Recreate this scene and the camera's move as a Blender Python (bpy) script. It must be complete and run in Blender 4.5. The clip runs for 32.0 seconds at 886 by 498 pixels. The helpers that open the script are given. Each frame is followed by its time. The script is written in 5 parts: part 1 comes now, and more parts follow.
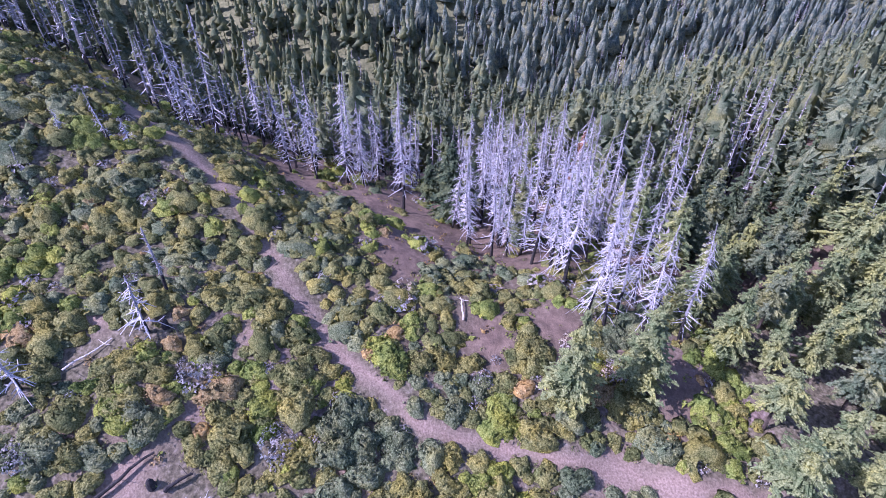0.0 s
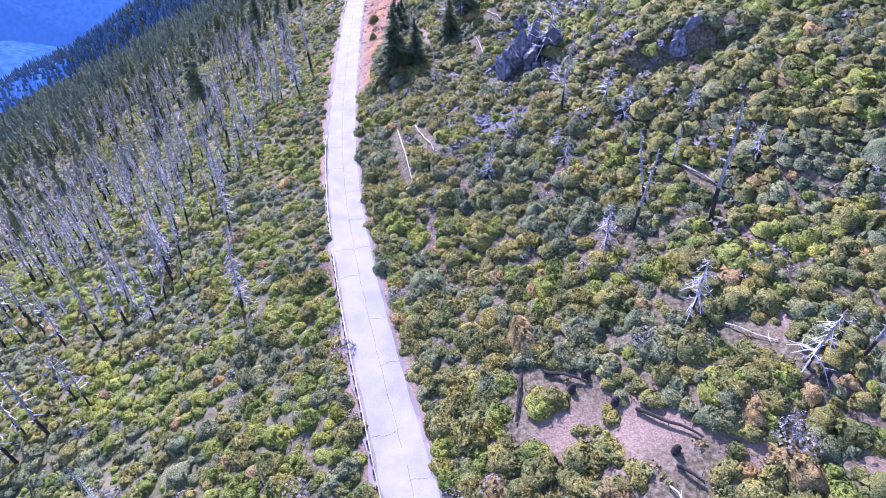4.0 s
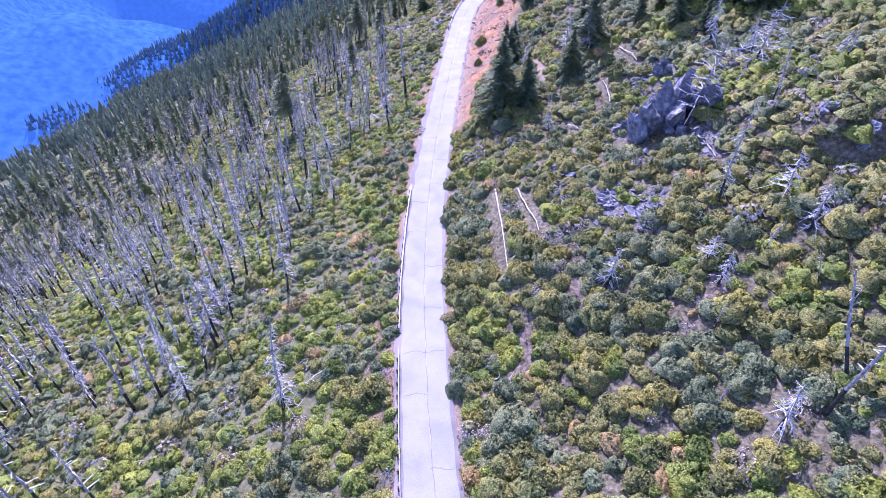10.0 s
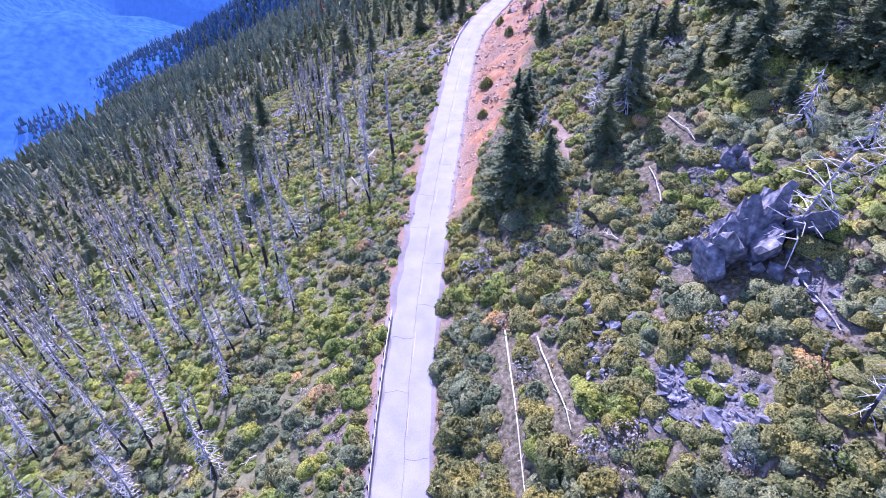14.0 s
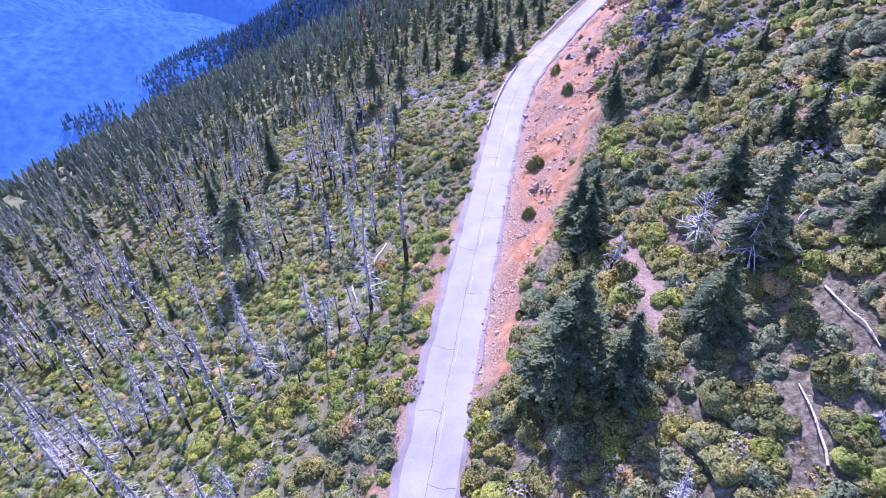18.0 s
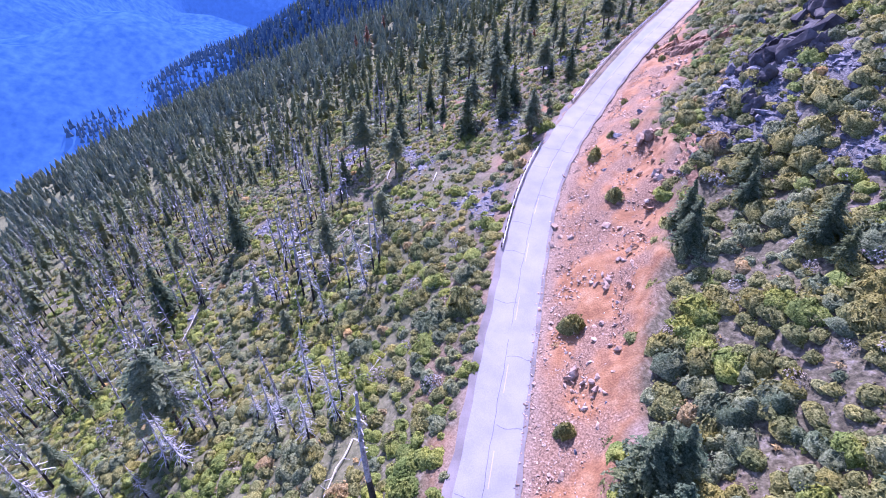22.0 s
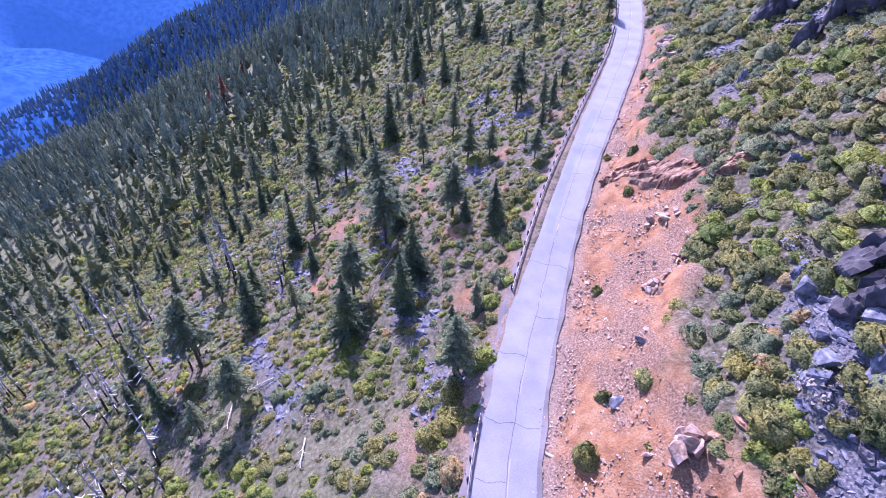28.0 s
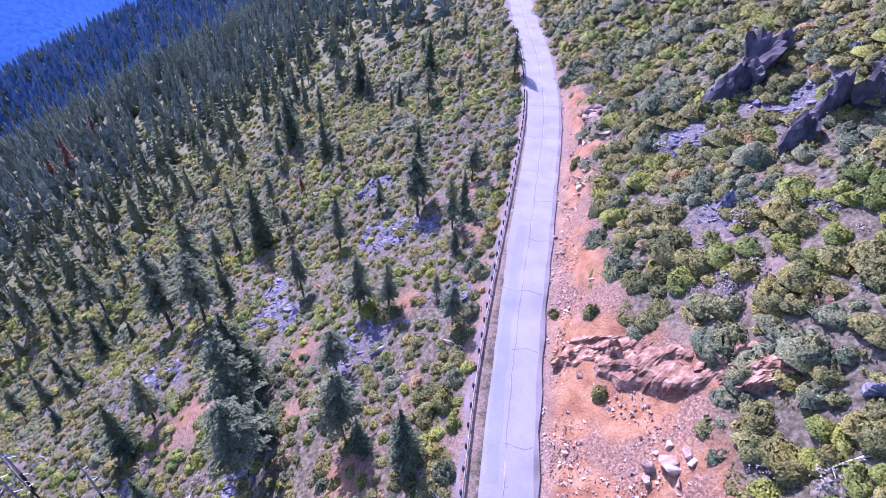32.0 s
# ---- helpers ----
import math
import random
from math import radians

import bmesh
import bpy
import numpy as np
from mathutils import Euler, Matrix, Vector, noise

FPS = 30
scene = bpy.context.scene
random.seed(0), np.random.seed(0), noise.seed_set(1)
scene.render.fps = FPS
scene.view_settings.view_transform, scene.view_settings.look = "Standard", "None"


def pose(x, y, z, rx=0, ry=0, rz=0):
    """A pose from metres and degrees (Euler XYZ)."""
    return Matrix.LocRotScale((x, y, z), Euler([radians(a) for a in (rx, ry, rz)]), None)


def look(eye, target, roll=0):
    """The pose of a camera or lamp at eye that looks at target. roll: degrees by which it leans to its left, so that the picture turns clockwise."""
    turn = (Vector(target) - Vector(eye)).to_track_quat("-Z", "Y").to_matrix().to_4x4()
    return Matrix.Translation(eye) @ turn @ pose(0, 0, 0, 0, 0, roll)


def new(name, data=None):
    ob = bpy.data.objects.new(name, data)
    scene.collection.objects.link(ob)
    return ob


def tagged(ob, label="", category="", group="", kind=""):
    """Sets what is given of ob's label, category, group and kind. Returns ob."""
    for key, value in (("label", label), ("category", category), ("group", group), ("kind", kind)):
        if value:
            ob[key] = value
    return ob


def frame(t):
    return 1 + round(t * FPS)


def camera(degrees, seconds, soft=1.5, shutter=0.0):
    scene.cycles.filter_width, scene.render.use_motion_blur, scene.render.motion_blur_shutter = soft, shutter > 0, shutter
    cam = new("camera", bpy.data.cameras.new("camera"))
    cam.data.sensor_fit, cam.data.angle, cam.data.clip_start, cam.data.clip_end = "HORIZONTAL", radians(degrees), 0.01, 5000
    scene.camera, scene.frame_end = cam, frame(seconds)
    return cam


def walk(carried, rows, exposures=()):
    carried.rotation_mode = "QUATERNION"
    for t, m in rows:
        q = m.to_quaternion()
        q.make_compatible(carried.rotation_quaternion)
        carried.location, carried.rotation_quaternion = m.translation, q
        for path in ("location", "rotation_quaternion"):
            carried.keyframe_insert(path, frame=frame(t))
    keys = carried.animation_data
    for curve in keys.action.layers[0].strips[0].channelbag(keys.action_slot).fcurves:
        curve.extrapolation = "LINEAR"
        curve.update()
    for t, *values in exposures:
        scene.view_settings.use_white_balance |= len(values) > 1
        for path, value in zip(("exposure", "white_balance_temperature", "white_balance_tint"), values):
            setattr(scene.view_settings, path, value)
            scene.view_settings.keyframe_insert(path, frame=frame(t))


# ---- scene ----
# seconds, place in metres, turn in degrees
PATH = [
    (0.0, 0.00, 0.00, 56.34, 51.14, 0.00, -97.00),
    (0.5, 0.06, 0.10, 56.30, 51.18, 0.00, -86.37),
    (1.0, 0.05, 0.33, 56.24, 51.21, 0.00, -76.22),
    (1.5, 0.00, 0.49, 56.20, 51.21, 0.00, -65.77),
    (2.0, -0.05, 0.64, 56.13, 51.24, 0.00, -54.73),
    (2.5, -0.09, 0.72, 56.06, 51.29, 0.00, -43.74),
    (3.0, -0.10, 0.76, 55.95, 51.37, 0.00, -31.97),
    (3.5, -0.18, 0.79, 55.84, 51.44, -0.00, -20.54),
    (4.0, -0.18, 0.86, 55.71, 51.47, -0.00, -13.40),
    (4.5, -0.18, 0.95, 55.59, 51.49, -0.00, -8.07),
    (6.5, 0.27, 5.20, 55.00, 51.58, -0.00, -3.12),
    (7.0, 0.33, 7.20, 55.04, 51.56, -0.00, -3.08),
    (7.5, 0.45, 9.50, 55.13, 51.54, -0.00, -3.03),
    (8.0, 0.64, 12.16, 55.18, 51.49, -0.00, -2.98),
    (8.5, 0.88, 15.13, 55.23, 51.42, -0.00, -2.89),
    (9.0, 1.15, 18.28, 55.28, 51.37, -0.00, -2.84),
    (9.5, 1.46, 21.65, 55.28, 51.33, -0.00, -2.81),
    (10.0, 1.80, 25.27, 55.26, 51.31, -0.00, -2.78),
    (10.5, 2.12, 29.06, 55.28, 51.29, -0.00, -2.78),
    (11.0, 2.42, 32.96, 55.34, 51.25, -0.00, -2.76),
    (11.5, 2.75, 36.95, 55.35, 51.19, -0.00, -2.72),
    (12.0, 3.15, 41.06, 55.36, 51.13, -0.00, -2.69),
    (12.5, 3.53, 45.28, 55.34, 51.05, -0.00, -2.68),
    (13.0, 3.97, 49.61, 55.40, 50.95, -0.00, -2.61),
    (13.5, 4.48, 53.99, 55.50, 50.83, -0.00, -2.49),
    (14.0, 5.02, 58.51, 55.59, 50.70, 0.00, -2.34),
    (14.5, 5.54, 63.04, 55.57, 50.61, 0.00, -2.27),
    (16.5, 6.91, 80.33, 54.85, 50.86, 0.00, -1.70),
    (17.0, 7.13, 84.95, 54.88, 50.83, 0.00, -0.73),
    (17.5, 7.22, 89.54, 54.88, 50.80, 0.00, 0.77),
    (18.0, 7.30, 94.06, 54.89, 50.77, 0.00, 2.57),
    (18.5, 7.41, 98.96, 54.73, 50.77, 0.00, 3.66),
    (19.0, 7.52, 103.83, 54.62, 50.78, 0.00, 3.91),
    (19.5, 7.58, 108.59, 54.55, 50.84, 0.00, 3.88),
    (20.0, 7.64, 113.37, 54.52, 50.86, 0.00, 3.88),
    (20.5, 7.65, 118.26, 54.53, 50.84, 0.00, 3.92),
    (21.0, 7.58, 123.04, 54.61, 50.80, 0.00, 4.00),
    (21.5, 7.55, 127.82, 54.71, 50.76, 0.00, 4.06),
    (22.0, 7.54, 132.56, 54.66, 50.71, 0.00, 4.13),
    (22.5, 7.54, 137.54, 54.61, 50.67, 0.00, 4.21),
    (23.0, 7.53, 142.55, 54.66, 50.60, 0.00, 4.05),
    (23.5, 7.49, 147.54, 54.69, 50.51, 0.00, 3.65),
    (24.0, 7.49, 152.40, 54.81, 50.44, 0.00, 3.25),
    (24.5, 7.59, 157.26, 54.94, 50.40, 0.00, 2.77),
    (26.5, 8.47, 176.69, 54.73, 50.86, 0.00, -2.42),
    (27.0, 9.02, 181.45, 54.63, 51.01, 0.00, -4.42),
    (27.5, 9.69, 186.22, 54.56, 51.14, 0.00, -6.39),
    (28.0, 10.48, 190.93, 54.68, 51.21, 0.00, -8.25),
    (28.5, 11.40, 195.56, 54.86, 51.25, 0.00, -10.12),
    (29.0, 12.44, 200.14, 55.10, 51.32, 0.00, -11.98),
    (29.5, 13.60, 204.63, 55.23, 51.43, 0.00, -13.72),
    (30.0, 14.97, 209.05, 55.27, 51.62, 0.00, -15.47),
    (30.5, 16.52, 213.57, 55.06, 51.80, -0.00, -17.77),
    (31.0, 18.21, 218.02, 55.00, 51.96, -0.00, -19.34),
    (31.5, 19.77, 222.36, 55.03, 52.06, -0.00, -19.35),
    (32.0, 21.36, 226.68, 55.14, 52.14, -0.00, -19.38),
]
cam = camera(78.46, 32.0, soft=0.95)
walk(cam, [(t, pose(*p)) for t, *p in PATH], [(0.0, 0.98, 5180, 50), (1.0, 1.12, 5240, 48), (3.0, 1.36, 5390, 42), (4.2, 1.38, 5230, 45), (6.5, 1.37, 5190, 45), (10.0, 1.37, 5150, 47), (16.0, 1.32, 5130, 50), (24.0, 1.20, 5160, 51), (28.0, 1.12, 5140, 50), (32.0, 1.13, 5110, 56)])

# ---- daylight: a high sun ahead of the flight, clear sky ----
SUN_EL, SUN_AZ = radians(43), radians(-5)
world = bpy.data.worlds.new("sky")
scene.world = world
world.use_nodes = True
tree = world.node_tree
sky = tree.nodes.new("ShaderNodeTexSky")
sky.sky_type, sky.sun_disc = "NISHITA", False
sky.sun_elevation, sky.sun_rotation = SUN_EL, SUN_AZ
tree.links.new(sky.outputs[0], tree.nodes["Background"].inputs[0])
tree.nodes["Background"].inputs[1].default_value = 0.14
lamp = bpy.data.lights.new("sun", "SUN")
lamp.energy, lamp.angle, lamp.color = 4.5, radians(0.53), (1.0, 0.95, 0.88)
new("sun", lamp).matrix_world = look((math.sin(SUN_AZ) * math.cos(SUN_EL) * 500, math.cos(SUN_AZ) * math.cos(SUN_EL) * 500, math.sin(SUN_EL) * 500), (0, 0, 0))

# ---- materials ----
def material(name, rough=0.9):
    m = bpy.data.materials.new(name)
    m.use_nodes = True
    b = m.node_tree.nodes["Principled BSDF"]
    b.inputs["Roughness"].default_value = rough
    b.inputs["Specular IOR Level"].default_value = 0.25
    return m, m.node_tree.nodes, m.node_tree.links, b


def noise_node(n, l, size, detail=4.0, vector=None):
    a = n.new("ShaderNodeTexNoise")
    a.inputs["Scale"].default_value, a.inputs["Detail"].default_value = 1.0 / size, detail
    if vector is None:
        vector = n.get("place") or n.new("ShaderNodeNewGeometry")
        vector.name = "place"
        vector = vector.outputs["Position"]
    l.new(vector, a.inputs["Vector"])
    return a.outputs["Fac"]


def ramp(n, l, fac, stops):
    r = n.new("ShaderNodeValToRGB")
    while len(r.color_ramp.elements) < len(stops):
        r.color_ramp.elements.new(0.5)
    for e, (at, c) in zip(r.color_ramp.elements, stops):
        e.position, e.color = at, (*c, 1)
    l.new(fac, r.inputs[0])
    return r.outputs[0]


def mix(n, l, fac, a, b, how="MIX"):
    x = n.new("ShaderNodeMix")
    x.data_type, x.blend_type = "RGBA", how
    for socket, v in ((x.inputs[0], fac), (x.inputs[6], a), (x.inputs[7], b)):
        if isinstance(v, (int, float)):
            socket.default_value = v
        elif isinstance(v, tuple):
            socket.default_value = (*v, 1)
        else:
            l.new(v, socket)
    return x.outputs[2]


def bump(n, l, b, height_socket, strength=0.4, distance=0.05):
    k = n.new("ShaderNodeBump")
    k.inputs["Strength"].default_value, k.inputs["Distance"].default_value = strength, distance
    l.new(height_socket, k.inputs["Height"])
    l.new(k.outputs[0], b.inputs["Normal"])


def leafy(name, dark, mid, light, rough=0.7, size=0.17, through_leaf=0.3):
    """Foliage: fine leaf mottling, each clump its own shade, whole bushes drifting in colour."""
    m, n, l, b = material(name, rough)
    g = n.new("ShaderNodeNewGeometry")
    g.name = "place"
    fine = noise_node(n, l, size, 3.0)
    leaf = ramp(n, l, fine, [(0.3, dark), (0.5, mid), (0.7, light)])
    clump = ramp(n, l, g.outputs["Random Per Island"], [(0.0, (0.78, 0.8, 0.78)), (1.0, (1.22, 1.2, 1.14))])
    drift = ramp(n, l, noise_node(n, l, 3.2, 2.0), [(0.35, (0.55, 0.66, 0.66)), (0.5, (1, 1, 1)), (0.66, (1.28, 1.14, 0.84))])
    c = mix(n, l, 0.9, mix(n, l, 0.9, leaf, clump, "MULTIPLY"), drift, "MULTIPLY")
    l.new(c, b.inputs["Base Color"])
    relief = mix(n, l, 0.45, noise_node(n, l, size * 3.2, 2.0), fine)
    bump(n, l, b, relief, 1.0, size * 1.9)
    b.inputs["Specular IOR Level"].default_value = 0.12
    # sunlight that shines through the leaves
    glow = n.new("ShaderNodeBsdfTranslucent")
    both = n.new("ShaderNodeMixShader")
    both.inputs[0].default_value = through_leaf
    l.new(b.inputs["Base Color"].links[0].from_socket, glow.inputs[0])
    l.new(b.outputs[0], both.inputs[1])
    l.new(glow.outputs[0], both.inputs[2])
    l.new(both.outputs[0], n["Material Output"].inputs[0])
    return m


def woody(name, a, c, size=0.3, rough=0.85):
    m, n, l, b = material(name, rough)
    f = noise_node(n, l, size, 5.0)
    l.new(ramp(n, l, f, [(0.32, a), (0.68, c)]), b.inputs["Base Color"])
    bump(n, l, b, noise_node(n, l, size * 0.25, 3.0), 0.5, 0.03)
    return m


def stony(name, a, c, d, size=1.2):
    m, n, l, b = material(name, 0.9)
    big = ramp(n, l, noise_node(n, l, size, 6.0), [(0.3, a), (0.52, c), (0.72, d)])
    g = n.new("ShaderNodeNewGeometry")
    isle = ramp(n, l, g.outputs["Random Per Island"], [(0.0, (0.65, 0.66, 0.7)), (1.0, (1.25, 1.2, 1.15))])
    l.new(mix(n, l, 0.8, big, isle, "MULTIPLY"), b.inputs["Base Color"])
    bump(n, l, b, noise_node(n, l, size * 0.3, 8.0), 0.9, 0.12)
    return m


GREEN = leafy("olive_scrub", (0.06, 0.063, 0.02), (0.185, 0.185, 0.06), (0.34, 0.325, 0.14))
GREY = leafy("grey_green_scrub", (0.06, 0.075, 0.036), (0.155, 0.18, 0.092), (0.31, 0.33, 0.195))
BRIGHT = leafy("bright_scrub", (0.07, 0.095, 0.015), (0.20, 0.235, 0.05), (0.35, 0.375, 0.12))
OCHRE = leafy("dry_scrub", (0.15, 0.10, 0.04), (0.34, 0.24, 0.105), (0.48, 0.37, 0.20))
TWIG = leafy("bare_twigs", (0.15, 0.135, 0.13), (0.32, 0.295, 0.29), (0.50, 0.47, 0.47))
FIR = leafy("fir_needles", (0.05, 0.075, 0.042), (0.13, 0.17, 0.095), (0.24, 0.28, 0.16), 0.75, 0.17, 0.4)
PINE = leafy("pine_needles", (0.09, 0.118, 0.068), (0.22, 0.255, 0.15), (0.36, 0.385, 0.235), 0.75, 0.17, 0.45)
# haze over the far slopes is painted in here: paler, bluer needles
WOODS = leafy("haze_paled_needles", (0.13, 0.17, 0.145), (0.25, 0.295, 0.245), (0.36, 0.41, 0.335), 0.75, 0.8, 0.5)
# needles of the saddle firs, side sunlight painted in as lighter green
SUNLIT = leafy("sunlit_fir_needles", (0.10, 0.125, 0.045), (0.25, 0.285, 0.13), (0.40, 0.42, 0.21), 0.75, 0.17, 0.35)
RUST = leafy("dead_needles", (0.17, 0.08, 0.05), (0.31, 0.155, 0.10), (0.42, 0.25, 0.18))
BARK = woody("bark", (0.035, 0.026, 0.02), (0.11, 0.085, 0.07))
SILVER = woody("weathered_wood", (0.13, 0.12, 0.115), (0.40, 0.38, 0.375))
BONE = woody("bleached_twigs", (0.33, 0.315, 0.325), (0.62, 0.60, 0.62))
CHAR = woody("charred_wood", (0.012, 0.011, 0.011), (0.05, 0.045, 0.042))
BLEACH = woody("bleached_log", (0.38, 0.34, 0.30), (0.66, 0.61, 0.55))
ROCK = stony("grey_rock", (0.055, 0.06, 0.078), (0.155, 0.158, 0.185), (0.34, 0.335, 0.365), 0.8)
DARK_ROCK = stony("dark_rock", (0.035, 0.032, 0.036), (0.085, 0.078, 0.082), (0.17, 0.155, 0.155), 1.8)
RUST_ROCK = stony("rusty_rock", (0.12, 0.062, 0.036), (0.28, 0.16, 0.095), (0.46, 0.32, 0.22), 0.7)
PALE_ROCK = stony("ochre_rock", (0.20, 0.125, 0.085), (0.38, 0.27, 0.20), (0.54, 0.45, 0.38), 0.9)
METAL, mn, ml, mb = material("galvanised_steel", 0.45)
mb.inputs["Metallic"].default_value = 0.85
ml.new(ramp(mn, ml, noise_node(mn, ml, 0.8), [(0.3, (0.20, 0.19, 0.19)), (0.7, (0.42, 0.42, 0.44))]), mb.inputs["Base Color"])
POST = woody("creosoted_post", (0.03, 0.024, 0.02), (0.10, 0.08, 0.065), 0.2)


def ground_material():
    m, n, l, b = material("hillside", 0.95)
    big, mid, fine = noise_node(n, l, 9.0, 5.0), noise_node(n, l, 1.6, 6.0), noise_node(n, l, 0.22, 6.0)
    small = noise_node(n, l, 0.5, 8.0)
    soil = ramp(n, l, small, [(0.3, (0.075, 0.053, 0.043)), (0.5, (0.165, 0.12, 0.098)), (0.7, (0.29, 0.23, 0.20))])
    herb = ramp(n, l, small, [(0.28, (0.035, 0.03, 0.02)), (0.43, (0.088, 0.078, 0.046)), (0.56, (0.145, 0.125, 0.08)), (0.72, (0.24, 0.205, 0.16))])
    cover = ramp(n, l, big, [(0.3, (0, 0, 0)), (0.43, (1, 1, 1))])
    base = mix(n, l, cover, soil, herb)
    a = n.new("ShaderNodeVertexColor")
    a.layer_name = "soil"
    s = n.new("ShaderNodeSeparateColor")
    l.new(a.outputs[0], s.inputs[0])
    clay = ramp(n, l, mid, [(0.25, (0.175, 0.075, 0.035)), (0.5, (0.31, 0.152, 0.07)), (0.75, (0.40, 0.235, 0.125))])
    gravel = ramp(n, l, fine, [(0.28, (0.10, 0.055, 0.037)), (0.45, (0.205, 0.12, 0.075)), (0.6, (0.275, 0.168, 0.108)), (0.75, (0.40, 0.295, 0.21))])
    orange = mix(n, l, ramp(n, l, noise_node(n, l, 6.5, 5.0), [(0.44, (1, 1, 1)), (0.56, (0, 0, 0))]), clay, gravel)
    scree = ramp(n, l, fine, [(0.3, (0.055, 0.055, 0.065)), (0.5, (0.13, 0.125, 0.135)), (0.7, (0.25, 0.235, 0.24))])
    dust = ramp(n, l, fine, [(0.3, (0.21, 0.145, 0.105)), (0.7, (0.30, 0.225, 0.175))])
    duff = ramp(n, l, mid, [(0.3, (0.075, 0.05, 0.038)), (0.7, (0.21, 0.145, 0.105))])
    base = mix(n, l, s.outputs[0], base, orange)
    base = mix(n, l, s.outputs[1], base, dust)
    base = mix(n, l, s.outputs[2], base, scree)
    base = mix(n, l, a.outputs[1], duff, base)
    c = n.new("ShaderNodeVertexColor")
    c.layer_name = "woods"
    under = ramp(n, l, mid, [(0.3, (0.08, 0.09, 0.04)), (0.7, (0.22, 0.215, 0.11))])
    base = mix(n, l, c.outputs[0], base, under)
    grain = ramp(n, l, fine, [(0.3, (0.7, 0.7, 0.71)), (0.7, (1.15, 1.14, 1.12))])
    l.new(mix(n, l, 0.8, base, grain, "MULTIPLY"), b.inputs["Base Color"])
    bump(n, l, b, fine, 0.8, 0.12)
    return m


def far_material(name, dark, light, haze_glow=0.33):
    """Wooded ranges kilometres off, blue haze painted into their colour and glow."""
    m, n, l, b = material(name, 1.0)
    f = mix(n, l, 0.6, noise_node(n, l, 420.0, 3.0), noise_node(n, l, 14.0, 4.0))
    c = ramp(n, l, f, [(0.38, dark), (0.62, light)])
    # weak blue emission in place of the haze in between
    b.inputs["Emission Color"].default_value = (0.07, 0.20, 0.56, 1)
    b.inputs["Emission Strength"].default_value = haze_glow
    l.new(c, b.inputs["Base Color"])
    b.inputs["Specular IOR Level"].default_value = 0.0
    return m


GROUND = ground_material()


# ---- the lie of the land ----
ROAD_Y = [-400, -120, -60, -20, 5, 30, 44, 60, 80, 94, 110, 123, 141, 160, 180, 197, 210, 224, 240, 251, 263, 280, 293, 310, 331, 354, 371, 420, 560, 900, 1500, 5000]
ROAD_X = [60, 22, 11, 6.5, 4.6, 3.4, 2.5, 1.7, 1.5, 2.0, 3.2, 4.7, 7.1, 9.9, 12.9, 15.5, 17.9, 22.8, 30.3, 35.6, 42.2, 52.6, 60.5, 70.6, 80.0, 88.0, 94.5, 113, 172, 330, 640, 2800]
RISE_Y = [-400, -60, 20, 70, 95, 164, 193, 240, 269, 300, 340, 420, 600, 1500, 5000]
RISE_Z = [-14, -4, -2.4, -0.9, 0, 3.1, 4.2, 7.3, 10.6, 13, 16, 21, 30, 40, 40]


def table(y, a, b):
    """A smooth curve through a short table."""
    y = np.asarray(y, float)
    return (np.interp(y - 7, a, b) + np.interp(y - 2.5, a, b) + np.interp(y + 2.5, a, b) + np.interp(y + 7, a, b)) / 4


def road_x(y):
    return table(y, ROAD_Y, ROAD_X)


def road_z(y):
    return table(y, RISE_Y, RISE_Z)


def step(a, b, v):
    u = np.clip((v - a) / (b - a), 0, 1)
    return u * u * (3 - 2 * u)


def waves(x, y, size, seed):
    """Soft bumps of about that size, -1 to 1."""
    r = np.random.RandomState(seed)
    out = 0 * x
    for k in range(5):
        a, ph, q = r.uniform(0, 6.28), r.uniform(0, 6.28), r.uniform(0.7, 1.5)
        out = out + np.sin((x * np.cos(a) + y * np.sin(a)) * 6.28 * q / size + ph + 1.3 * np.sin((x * np.sin(a) - y * np.cos(a)) * 3.1 / size + 2 * ph))
    return out / 3.2


def side(x, y):
    """Metres to the right of the road's middle, square to it."""
    slope = (road_x(y + 6) - road_x(y - 6)) / 12
    return (x - road_x(y)) / np.sqrt(1 + slope ** 2)


HILL = [(-1500, 560, -120), (-1100, 700, -165), (-700, 930, -218), (-600, 1085, -232), (-520, 1130, -310), (-420, 1170, -440)]


def ridge(x, y, line, fall):
    """The height of a ridge along a line of points, with even sides."""
    out = np.full(np.shape(x), -1e4)
    for (ax, ay, az), (bx, by, bz) in zip(line, line[1:]):
        t = np.clip(((x - ax) * (bx - ax) + (y - ay) * (by - ay)) / ((bx - ax) ** 2 + (by - ay) ** 2), 0, 1)
        out = np.maximum(out, az + (bz - az) * t - fall * (np.sqrt((x - ax - t * (bx - ax)) ** 2 + (y - ay - t * (by - ay)) ** 2 + 55 ** 2) - 55))
    return out


